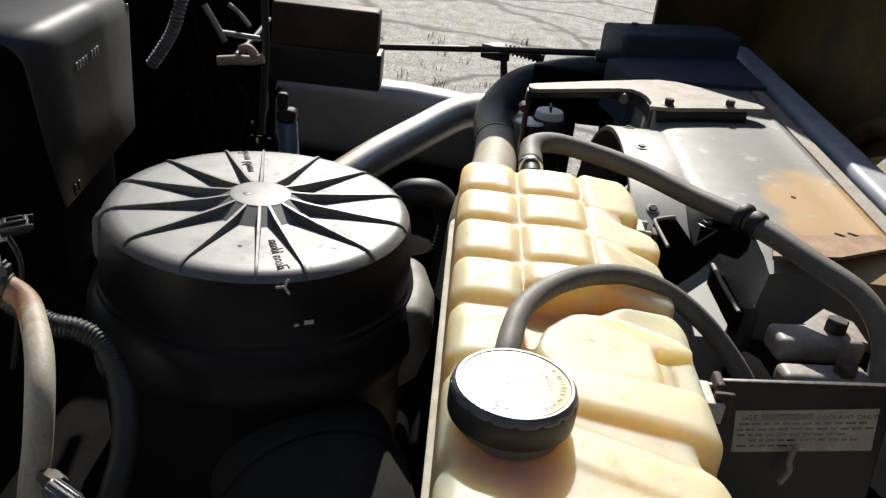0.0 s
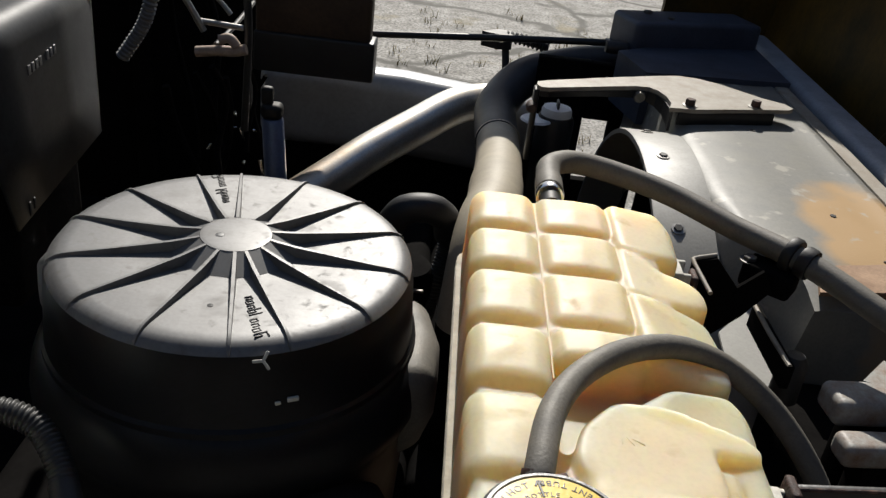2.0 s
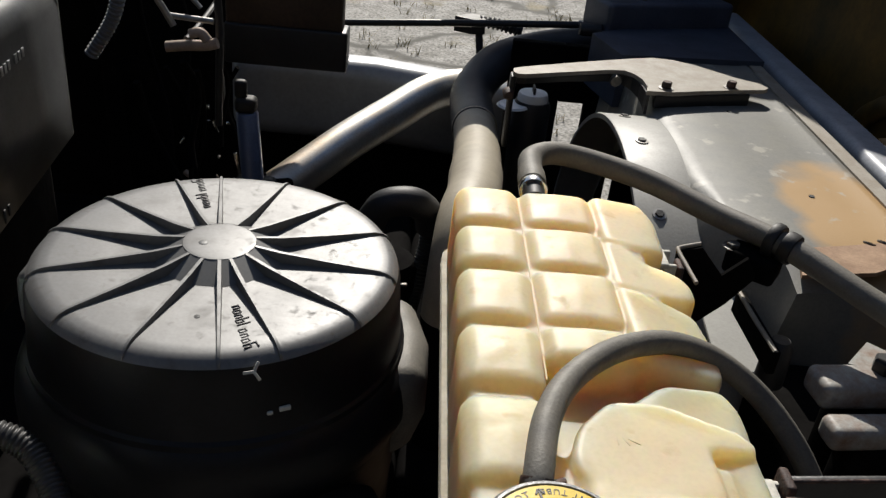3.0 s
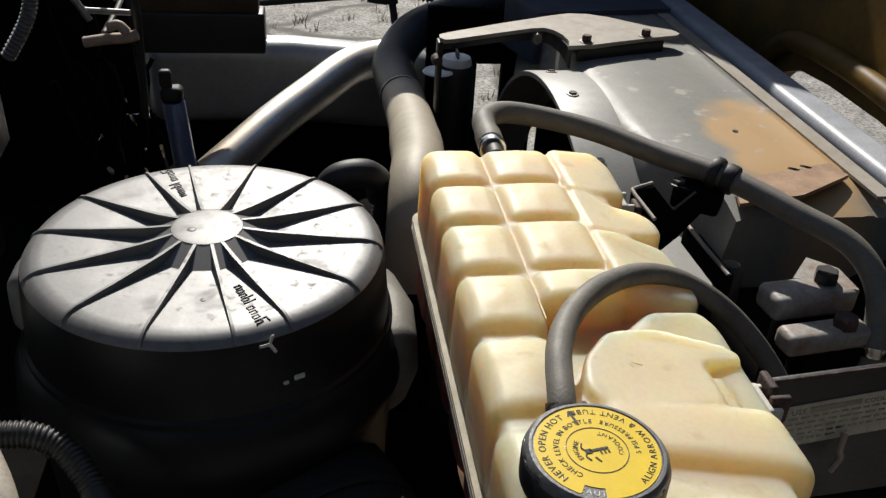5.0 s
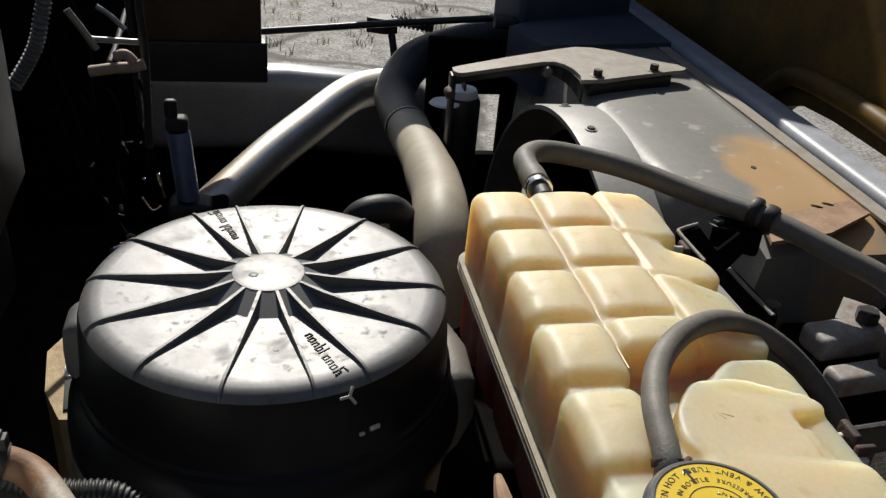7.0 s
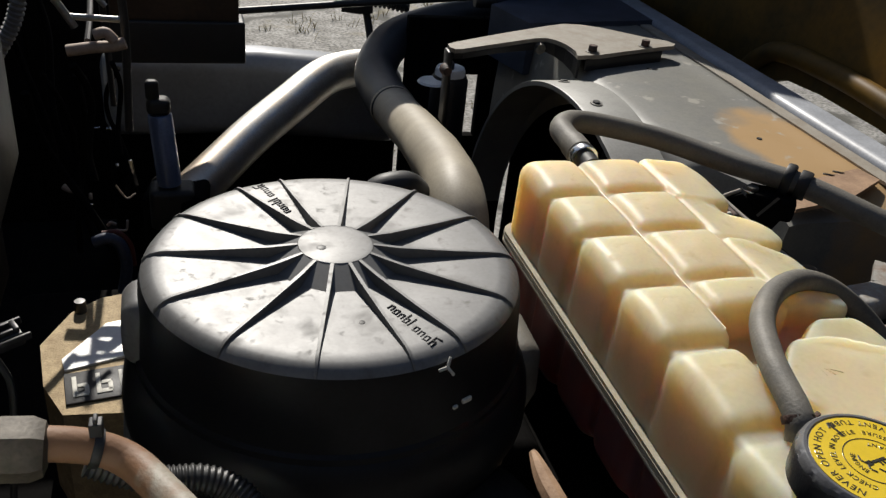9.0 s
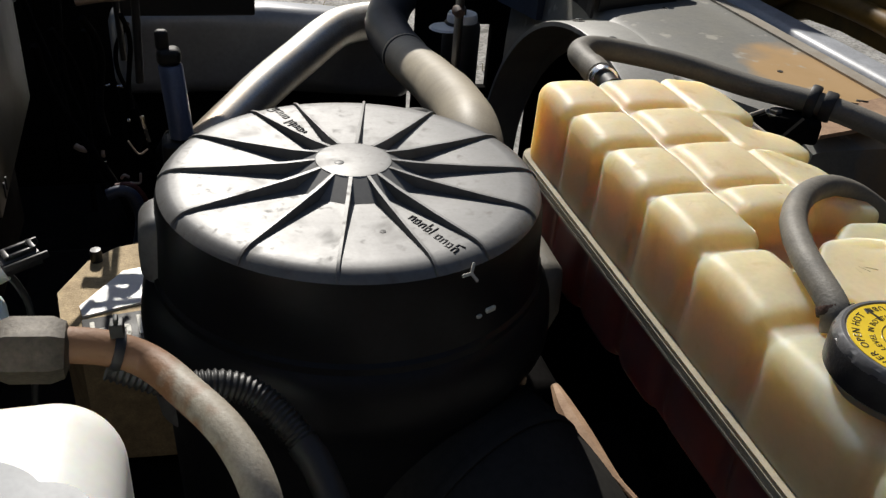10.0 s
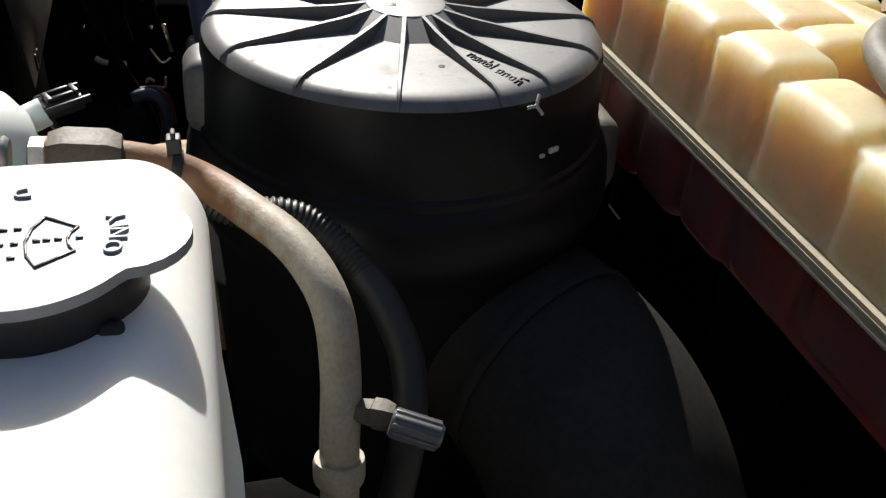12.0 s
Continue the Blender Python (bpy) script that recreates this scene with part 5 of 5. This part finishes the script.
rbox(bm, (-0.187, -0.202, 1.304), (0.003, 0.008, 0.006), 0.001, 1)
part("tie_head", bm, M_RUBBER, ln)
bm = ring_on(bmesh.new(), (-0.1055, -0.354, 1.148), (0.05, 0.25, 1), 0.0122, 0.016, 0.004)
part("collar", bm, M_LINE, ln, "swaged pipe collar")
bm = lathe(bmesh.new(), [(0.0005, 0.0), (0.0075, 0.0), (0.0085, 0.010), (0.0098, 0.011), (0.0098, 0.018), (0.0075, 0.024)], (-0.094, -0.349, 1.191), 6, along((0, 0, 0), (0.035, -0.020, 0.004))[0])
part("port_nut", bm, M_NUT, ln, "brass service port nut", 30)
mt = along((0, 0, 0), (0.038, -0.016, -0.009))[0]
CAPC = (-0.0645, -0.3755, 1.1965)
bm = lathe(bmesh.new(), [(0.0005, -0.015), (0.0078, -0.015), (0.0078, 0.014), (0.006, 0.016), (0.0005, 0.016)], CAPC, 20, mt)
scap = part("service_cap", bm, M_CAPRIM, ln, "ribbed grey service port cap")
for i in range(10):
    a = 2 * math.pi * i / 10
    part("grip_rib", rbox(bmesh.new(), Vector(CAPC) + mt @ Vector((0.0072 * math.cos(a), 0.0072 * math.sin(a), 0)), (0.004, 0.0028, 0.028), 0.001, 1, mt @ Matrix.Rotation(a, 4, "Z")), M_CAPRIM, scap)
cd = ribbed([(-0.195, -0.202, 1.268), (-0.172, -0.204, 1.256), (-0.148, -0.204, 1.244), (-0.121, -0.203, 1.240), (-0.098, -0.208, 1.230), (-0.077, -0.227, 1.214), (-0.066, -0.244, 1.204)], 0.0113, 0.0043, 0.13)
co_ = thing("corrugated_conduit", (-0.10, -0.22, 1.1), "dark corrugated split conduit along the metal line", "conduit")
part("sleeve", cd, M_LOOM, co_, "", 60)
part("taped_run", tube(bmesh.new(), [(-0.070, -0.238, 1.207), (-0.060, -0.256, 1.196), (-0.050, -0.290, 1.172), (-0.054, -0.322, 1.135), (-0.07, -0.345, 1.07)], 0.0119, 16, 8, lambda u: 1.0 + 0.012 * math.sin(90 * u)), M_RUBBER, co_, "smooth black taped run")

PLACE[0] = Matrix()

# ---- engine and its surroundings ----
eng = thing("engine", (-0.05, 0.6, 0.2), "dark engine deep in the shaded bay", "engine")
# Plain near-black forms stand in for an engine lost in shade.
part("block", rbox(bmesh.new(), (-0.20, 0.62, 0.40), (0.62, 0.95, 0.40), 0.04, 3), M_BAY_SHADE, eng, "engine block, near-black for the bay's shade")
part("front_cover", rbox(bmesh.new(), (0.152, 0.75, 0.50), (0.08, 0.95, 0.50), 0.03, 3), M_BAY_SHADE, eng)
part("pump", rbox(bmesh.new(), (0.30, 0.75, 0.50), (0.215, 0.95, 0.50), 0.03, 3), M_BAY_SHADE, eng)
part("thermostat_housing", rbox(bmesh.new(), (0.12, 0.62, 0.68), (0.20, 0.28, 0.36), 0.04, 3), M_BAY_SHADE, eng)
part("fan_hub", lathe(bmesh.new(), [(0.0005, 0.055), (0.06, 0.053), (0.07, 0.045), (0.11, 0.04), (0.12, 0.03), (0.12, -0.05), (0.0005, -0.05)], (0.42, 0.65, 0.60), 32, Matrix.Rotation(radians(90), 4, "Y")), M_BAY_SHADE, eng)
wires = thing("wiring_harness", (-0.33, 1.3, 0.6), "tangle of black cables with small bright terminals deep in the bay", "wiring")


def strand(name, mat, r, pts, label=""):
    part(name, tube(bmesh.new(), pts, r, 10, 6), mat, wires, label)


for r, x0, x1, y, z0, z1, sway in ((0.0077, -0.367, -0.392, 1.35, 1.00, 0.55, 0.012), (0.0062, -0.429, -0.350, 1.30, 1.02, 0.62, 0.016), (0.0087, -0.434, -0.300, 1.10, 1.05, 0.62, -0.020),
                                   (0.0057, -0.278, -0.306, 1.40, 1.00, 0.68, -0.030), (0.0080, -0.346, -0.316, 1.15, 1.09, 0.84, 0.014), (0.0072, -0.484, -0.428, 1.30, 1.20, 0.79, -0.012),
                                   (0.0054, -0.275, -0.267, 1.20, 1.08, 0.88, 0.008), (0.0038, -0.317, -0.257, 1.50, 0.81, 0.62, 0.004), (0.0095, -0.52, -0.40, 1.55, 1.25, 0.70, 0.03)):
    strand("cable", M_BAY_SHADE, r, [(x0 + (x1 - x0) * u + sway * math.sin(5.5 * u), y + 0.03 * math.sin(4 * u), z0 + (z1 - z0) * u) for u in (0, 0.2, 0.4, 0.6, 0.8, 1.0)])
strand("hose", M_BLUEHOSE, 0.0118, [(-0.316, 0.90, 0.818), (-0.289, 0.90, 0.825), (-0.267, 0.90, 0.809), (-0.259, 0.90, 0.763), (-0.270, 0.90, 0.70)], "dull blue hose")
strand("wire_bundle", M_REDWIRE, 0.0059, [(-0.301, 0.92, 0.825), (-0.272, 0.92, 0.826), (-0.251, 0.92, 0.797), (-0.247, 0.92, 0.75)], "dull red wire bundle")
strand("plug", M_CHROME, 0.0062, [(-0.320, 1.46, 0.823), (-0.313, 1.455, 0.824), (-0.307, 1.46, 0.823)], "bright plug end")
for x, y, z, dx, dz, r in ((-0.386, 1.60, 0.750, 0.010, -0.036, 0.0048), (-0.454, 1.50, 0.743, -0.010, -0.017, 0.0039), (-0.362, 1.30, 0.698, 0.013, -0.005, 0.0029),
                           (-0.2845, 1.20, 0.8435, -0.001, -0.007, 0.0034), (-0.356, 1.40, 0.887, 0.002, -0.012, 0.0036), (-0.345, 1.44, 0.835, 0.016, 0.002, 0.0022), (-0.370, 1.45, 0.830, 0.010, 0.001, 0.002)):
    strand("wire_terminal", M_CHROME, r, [(x - dx / 2, y, z - dz / 2), (x, y - 0.003, z), (x + dx / 2, y, z + dz / 2)], "small bright wire terminal")
part("steel_blade", rbox(bmesh.new(), (-0.2565, 1.27, 0.790), (0.010, 0.003, 0.068), 0.0012, 1, Matrix.Rotation(radians(-9), 4, "Y")), M_CHROME, wires, "pale steel blade")
for pts, r in (([(-0.439, 1.45, 0.673), (-0.428, 1.445, 0.667), (-0.415, 1.45, 0.660)], 0.0077), ([(-0.359, 1.30, 0.726), (-0.359, 1.295, 0.719), (-0.359, 1.30, 0.712)], 0.0043),
               ([(-0.292, 1.20, 0.794), (-0.271, 1.195, 0.763), (-0.251, 1.20, 0.772)], 0.0022), ([(-0.291, 0.95, 0.827), (-0.285, 0.945, 0.836), (-0.277, 0.95, 0.829)], 0.0030),
               ([(-0.276, 0.95, 0.816), (-0.266, 0.945, 0.817), (-0.257, 0.95, 0.816), (-0.254, 0.95, 0.836)], 0.0026)):
    strand("pipe_stub", M_PINK, r, pts, "short pale brown pipe stub")

DEEPER = Vector((-0.128, -0.686, 1.68))
PLACE[0] = Matrix.Translation(DEEPER) @ Matrix.Scale(1.118, 4) @ Matrix.Translation(-DEEPER)
gold = thing("valve_cover", (-0.25, 0.3, 0.9), "sunlit part of a sandy gold engine valve cover with a worn printed plate", "valve cover")
# Outline cut to the cover's sunlit area; its shaded rest is left out.
part("cover", bevelled(prism([(-0.345, 0.420), (-0.330, 0.325), (-0.300, 0.262), (-0.220, 0.255), (-0.150, 0.25), (-0.150, 0.552), (-0.220, 0.548), (-0.270, 0.535), (-0.310, 0.500)][::-1], 0.74, 0.92), 0.006, 3, 30), M_GOLD, gold)
part("cover_bolt", lathe(bmesh.new(), [(0.0005, 0.940), (0.008, 0.9395), (0.009, 0.934), (0.009, 0.918)], (-0.297, 0.500, 0), 12), M_BLACKMETAL, gold)
PL = Matrix.Translation((-0.235, 0.320, 0.92)) @ Matrix.Rotation(radians(8), 4, "Z")
PLR = PL.to_3x3().to_4x4()
plate = part("name_plate", rbox(bmesh.new(), PL @ Vector((0, 0, 0.002)), (0.135, 0.066, 0.004), 0.001, 1, PLR), M_RUBBER, gold, "black name plate")
for k in range(4):
    bm = bmesh.new()
    x = -0.048 + 0.030 * k
    rbox(bm, PL @ Vector((x - 0.007, 0, 0.0046)), (0.006, 0.044, 0.0016), 0.0005, 1, PLR)
    rbox(bm, PL @ Vector((x + 0.003, -0.018, 0.0046)), (0.014, 0.008, 0.0016), 0.0005, 1, PLR)
    rbox(bm, PL @ Vector((x + 0.003, 0.001, 0.0046)), (0.013, 0.007, 0.0016), 0.0005, 1, PLR)
    rbox(bm, PL @ Vector((x + 0.008, -0.009, 0.0046)), (0.006, 0.018, 0.0016), 0.0005, 1, PLR)
    part("plate_mark", bm, M_WHITE, plate, "white strokes of a worn mark")
part("decal", bevelled(prism([(-0.312, 0.378), (-0.306, 0.352), (-0.205, 0.382), (-0.205, 0.474), (-0.258, 0.460)], 0.9195, 0.9235), 0.001, 1, 30), M_DECAL, gold, "glossy white decal")

PLACE[0] = Matrix()
bc = thing("blue_cylinder", (-0.172, 1.02, 0.85), "blue metal cylinder under a rusty clamp", "cylinder")
LEAN = Matrix.Translation((-0.170, 1.025, 0.88)) @ Matrix.Rotation(radians(-4), 4, "Y")
# Can and clamp are coloured darker for the shade under the box.
part("can", lathe(bmesh.new(), [(0.0005, 0.155), (0.021, 0.155), (0.024, 0.151), (0.024, 0.0), (0.0005, -0.005)], LEAN.translation, 24, LEAN.to_3x3().to_4x4()), M_BLUE, bc)
part("clamp", rbox(bmesh.new(), LEAN @ Vector((0, 0, 0.172)), (0.046, 0.040, 0.034), 0.012, 3), M_ENGINE, bc)
part("clamp_ear", rbox(bmesh.new(), LEAN @ Vector((-0.008, 0, 0.205)), (0.026, 0.022, 0.040), 0.008, 3), M_ENGINE, bc)
part("seat", rbox(bmesh.new(), LEAN @ Vector((0.0, 0, -0.05)), (0.09, 0.07, 0.09), 0.012, 3), M_ENGINE, bc, "grimy casting under the cylinder")

PLACE[0] = Matrix.Translation((0.012, 0.010, 0.015))
bx = thing("brown_box", (-0.14, 1.4, 1.0), "grimy brown steel box on a black tray", "box")
part("case", rbox(bmesh.new(), (-0.155, 1.296, 1.185), (0.270, 0.066, 0.11), 0.010, 3), M_BROWNBOX, bx)
part("tray", rbox(bmesh.new(), (-0.150, 1.294, 1.088), (0.285, 0.076, 0.095), 0.006, 2), M_BLACKMETAL, bx, "black tray")
part("pipe_post", tube(bmesh.new(), [(-0.30, 1.24, 1.5), (-0.30, 1.24, 1.2), (-0.295, 1.24, 0.95)], 0.007, 10, 4), M_BLACKMETAL, bx)

PLACE[0] = Matrix()
fd = thing("fender_panel", (0.1, 1.4, 0.5), "silver-grey far fender panel with a rounded top edge", "fender")
bm = bmesh.new()
def sag(q):
    return Vector((q.x, q.y, q.z - 0.25 * max(0.0, q.x) ** 2))
rbox(bm, (0.060, 1.640, 0.860), (0.80, 0.13, 0.235), 0.050, 6, None, sag)
part("panel", bm, M_FENDER, fd)
part("liner", box((0.06, 1.73, 0.40), (0.80, 0.18, 0.80), 0.02), M_BAY_SHADE, fd, "black inner liner")
side = thing("radiator_side_support", (0.5, 1.36, 0.0), "black slotted side support beside the radiator", "support")
part("left_post", box((0.463, 1.36, 0.62), (0.130, 0.03, 1.06), 0.004), M_BAY_SHADE, side)
part("right_post", box((0.640, 1.36, 0.62), (0.090, 0.03, 1.06), 0.004), M_BAY_SHADE, side)
part("upper_bridge", box((0.5615, 1.36, 1.078), (0.067, 0.03, 0.142), 0.003), M_BAY_SHADE, side)
part("lower_bridge", box((0.5615, 1.36, 0.47), (0.067, 0.03, 0.74), 0.003), M_BAY_SHADE, side)

rod = thing("prop_rod", (0.28, 1.3, 1.17), "black steel prop rod across the bay", "rod")
part("rod", tube(bmesh.new(), [(-0.03, 1.40, 1.138), (0.28, 1.40, 1.166), (0.60, 1.40, 1.192)], 0.0085, 14, 6), M_BLACKMETAL, rod)
ck = thing("ribbed_boot", (0.34, 1.5, 1.12), "black wedge-shaped boot with a ribbed tail on the fender", "boot")
part("wedge", bevelled(prism([(0.256, 1.49), (0.300, 1.47), (0.335, 1.48), (0.335, 1.52), (0.300, 1.53)], 1.12, 1.158), 0.008), M_RUBBER, ck)
part("tail", ribbed([(0.32, 1.5, 1.148), (0.37, 1.5, 1.144), (0.43, 1.5, 1.132)], 0.016, 0.012, 0.3), M_RUBBER, ck)
part("stalk", tube(bmesh.new(), [(0.32, 1.5, 1.13), (0.33, 1.46, 1.05), (0.33, 1.42, 0.98)], 0.01, 10, 4), M_RUBBER, ck)

# upright cowl box behind the engine
EYE_LINE = Vector((0.2121, -0.8971, 1.7207))
PLACE[0] = Matrix.Translation(EYE_LINE) @ Matrix.Scale(0.912, 4) @ Matrix.Translation(-EYE_LINE)
cb = thing("cowl_box", (-0.62, 0.55, 1.0), "grey painted steel cowl box with a rounded sunlit top", "cowl")
bm = bmesh.new()
sheet_pts = [(-0.87, 1.362), (-0.455, 1.362)] + [(-0.455 + 0.038 * math.sin(radians(k)), 1.324 + 0.038 * math.cos(radians(k))) for k in range(10, 91, 10)] + [(-0.417, 1.18), (-0.417, 1.052)]
rows = []
for u in (0, 0.33, 0.67, 1.0):
    row = []
    for x, z in sheet_pts:
        near = 0.300 + 0.28 * (1.362 - z)
        z = z if z > 1.1 else 1.066 + 0.035 * u
        row.append(bm.verts.new((x, near + (0.700 - near) * u, z)))
    rows.append(row)
for p, q in zip(rows, rows[1:]):
    for k in range(len(p) - 1):
        bm.faces.new((p[k], p[k + 1], q[k + 1], q[k]))
sheet = part("bent_sheet", bm, M_PANEL, cb, "grey bent sheet, bright on top")
so = sheet.modifiers.new("thickness", "SOLIDIFY")
so.thickness, so.offset = 0.004, 0.0
# Solid near-black box paints the shade of the open hollow.
part("inner_box", box((-0.68, 0.56, 1.12), (0.46, 0.26, 0.46), 0.02), M_BAY_SHADE, cb, "near-black box for the shaded hollow behind the sheet")
bm = bmesh.new()
rbox(bm, (-0.4145, 0.425, 1.085), (0.003, 0.006, 0.022), 0.001, 1)
rbox(bm, (-0.4145, 0.440, 1.088), (0.003, 0.006, 0.018), 0.001, 1)
part("slot", bm, M_RUBBER, cb)
bm = bmesh.new()
for i in range(8):
    if i != 4:
        rbox(bm, (-0.4140, 0.47 + i * 0.012, 1.285 + i * 0.001), (0.002, 0.008, 0.014), 0.0005, 1)
part("stencil", bm, M_CAPRIM, cb, "faint stencilled mark")
part("edge_trim", box((-0.4165, 0.702, 1.222), (0.004, 0.004, 0.24), 0.001, 1), M_STEEL, cb)

PLACE[0] = Matrix()
lo = thing("ribbed_sleeve", (-0.42, 0.9, 1.1), "white-flecked ribbed wiring sleeve", "sleeve")
part("sleeve", ribbed([(-0.43, 1.49, 1.50), (-0.39, 1.15, 1.46), (-0.37, 0.93, 1.37), (-0.384, 0.9, 1.30), (-0.405, 0.9, 1.24), (-0.45, 0.9, 1.17)], 0.014, 0.009, 0.2), M_SLEEVE, lo)
cu = thing("pipe_fittings", (-0.28, 1.0, 1.1), "dull pinkish pipe fittings among dark cables", "fitting")
part("stub", tube(bmesh.new(), [(-0.335, 1.0, 1.168), (-0.29, 1.0, 1.175), (-0.255, 1.0, 1.178), (-0.232, 1.0, 1.185)], 0.011, 12, 6), M_PINK, cu)
part("elbow", tube(bmesh.new(), [(-0.285, 0.995, 1.20), (-0.265, 0.995, 1.205), (-0.25, 0.995, 1.19)], 0.010, 12, 6), M_PINK, cu)
part("bar", tube(bmesh.new(), [(-0.325, 1.0, 1.232), (-0.28, 1.0, 1.23), (-0.238, 1.0, 1.228)], 0.006, 10, 6), M_STEEL, cu)
part("hanger", tube(bmesh.new(), [(-0.30, 1.02, 1.18), (-0.31, 1.2, 1.17), (-0.33, 1.48, 1.16)], 0.006, 8, 6), M_BLACKMETAL, cu)
part("lever", tube(bmesh.new(), [(-0.307, 0.99, 1.298), (-0.284, 0.99, 1.281), (-0.260, 0.99, 1.255)], 0.005, 10, 6), M_STEEL, cu)
part("lever", tube(bmesh.new(), [(-0.36, 0.99, 1.29), (-0.335, 0.99, 1.25), (-0.315, 0.99, 1.215)], 0.007, 10, 6), M_STEEL, cu)
part("cable", tube(bmesh.new(), [(-0.23, 1.02, 1.40), (-0.235, 1.02, 1.3), (-0.232, 1.02, 1.2), (-0.24, 1.02, 1.0)], 0.008, 10, 6), M_RUBBER, cu)

# ---- raised hood ----
hd = thing("hood", (1.4, 0.4, 0.9), "dark yellow tilted truck hood standing open", "hood")
def sheet(outline, x0, x1, lean=0.0):
    bm = bmesh.new()
    a = [bm.verts.new((x0 + lean * (z - 1.2), y, z)) for y, z in outline]
    b = [bm.verts.new((x1 + lean * (z - 1.2), y, z)) for y, z in outline]
    bm.faces.new(a)
    bm.faces.new(b[::-1])
    for i in range(len(a)):
        j = (i + 1) % len(a)
        bm.faces.new((a[i], a[j], b[j], b[i]))
    return bm
arch = [(-0.9, 0.75), (0.2, 1.16), (0.55, 1.185), (0.72, 1.186), (0.83, 1.178), (0.885, 1.155), (0.93, 1.10), (0.95, 0.95), (0.96, 0.6)]
part("inner_panel", sheet([(-1.0, 2.3), (-1.0, 0.75)] + arch + [(1.95, 0.6), (1.95, 2.3)], 1.10, 1.13, 0.12), M_HOOD, hd, "dark yellow inner panel with an arched opening")
part("arch_band", tube(bmesh.new(), [(1.098 + 0.12 * (z - 1.2), y + 0.03, z + 0.05) for y, z in arch[1:8]], 0.022, 12, 6), M_HOOD, hd, "rolled yellow band round the arch")
bm = bmesh.new()
# Unseen upper outline is shaped to cast the bay's shadow edges.
outline = [(0.785, 0.75), (0.785, 1.30), (0.22, 1.55), (0.22, 1.79), (0.29, 1.83), (0.37, 1.875), (0.70, 1.89), (0.80, 1.955), (0.88, 1.97), (0.93, 2.10), (1.02, 2.17), (1.25, 2.40), (1.25, 0.75)]
a = [bm.verts.new((x, 1.86, z)) for x, z in outline]
b = [bm.verts.new((x, 1.89, z)) for x, z in outline]
bm.faces.new(a)
bm.faces.new(b[::-1])
for i in range(len(a)):
    j = (i + 1) % len(a)
    bm.faces.new((a[i], a[j], b[j], b[i]))
part("side_shadow_panel", bm, M_HOOD, hd, "far side wall of the hood, unseen top added for shadow")

# ---- what closes the bay: added backdrop, cab, dark underside and wall ----
# Backdrop is added near-black and keeps sun off the left bay.
fw = thing("bay_backdrop", (-0.75, 1.5, 0.0), "near-black backdrop added behind the engine, also blocks sun", "cowl panel")
part("panel", box((-1.060, 2.00, 1.00), (0.98, 0.04, 2.0), 0.01), M_BAY_SHADE, fw)
part("low_panel", box((-0.450, 2.00, 0.90), (0.240, 0.04, 1.80), 0.01), M_BAY_SHADE, fw)
part("stiffener", box((-0.80, 1.97, 0.95), (0.06, 0.03, 1.5), 0.008), M_BAY_SHADE, fw)
# Unseen cab, added to cut sky light from the left.
cabt = thing("unseen_cab", (-1.6, 0.4, 0.0), "unseen dark yellow truck cab, added to block sky light", "truck cab")
part("front_wall", box((-1.32, 0.35, 1.45), (0.10, 2.4, 2.3), 0.04, 3), M_HOOD, cabt)
part("cab_body", box((-2.20, 0.35, 1.30), (1.64, 2.3, 2.6), 0.10, 4), M_HOOD, cabt)
part("roof", box((-2.15, 0.35, 2.64), (1.74, 2.36, 0.08), 0.03, 3), M_HOOD, cabt)
# Dark sheets added to hide sunlit ground where only shade belongs.
fr = thing("bay_underside", (0.25, 0.0, 0.0), "near-black rail and sheets added to darken the bay's underside", "chassis")
part("rail", box((0.2, 0.05, 0.52), (1.9, 0.10, 0.22), 0.02), M_BAY_SHADE, fr)
part("tray", box((0.30, -0.10, 0.50), (0.62, 1.05, 0.03), 0.01), M_BAY_SHADE, fr, "near-black sheet added for the dark below")
part("side_apron", box((0.08, -0.42, 0.72), (1.1, 0.03, 0.40), 0.01), M_BAY_SHADE, fr)
part("left_dark_sheet", box((-0.72, 0.42, 0.34), (0.90, 2.9, 0.03), 0.01), M_BAY_SHADE, fr, "near-black sheet added for the dark below")
part("under_dark_sheet", box((0.42, 1.06, 0.20), (1.20, 1.40, 0.03), 0.01), M_BAY_SHADE, fr, "near-black sheet added for the dark below")
part("post", box((0.55, 0.05, 0.30), (0.10, 0.10, 0.60), 0.01), M_BAY_SHADE, fr)
part("post", box((-0.45, 0.05, 0.30), (0.10, 0.10, 0.60), 0.01), M_BAY_SHADE, fr)
# Unseen wall, added behind the camera to cut sky light.
M_WALL = material("dark_sky_block", (0.055, 0.045, 0.035), 0.8, vary=0.5, scale=1.5, fine=20, bump=0.4)
single("wall_sky_block", box((0.5, -4.6, 1.9), (26, 0.2, 3.8), 0.03), M_WALL, "dark wall added behind the camera against sky light", "wall", kind="structure")

rb = thing("rusty_frame_bracket", (0.31, 0.0, 0.88), "rust-flaked steel bracket low between filter and tank", "bracket")
part("blade", tube(bmesh.new(), [(0.300, 0.115, 0.905), (0.297, 0.05, 0.905), (0.304, -0.02, 0.905), (0.320, -0.09, 0.905)], 0.012, 8, 6, lambda u: 0.35 + 0.9 * math.sin(math.pi * min(1, u * 1.1 + 0.05))), M_RUST, rb)
part("stem", box((0.31, 0.0, 0.84), (0.02, 0.18, 0.10), 0.004), M_BAY_SHADE, rb)
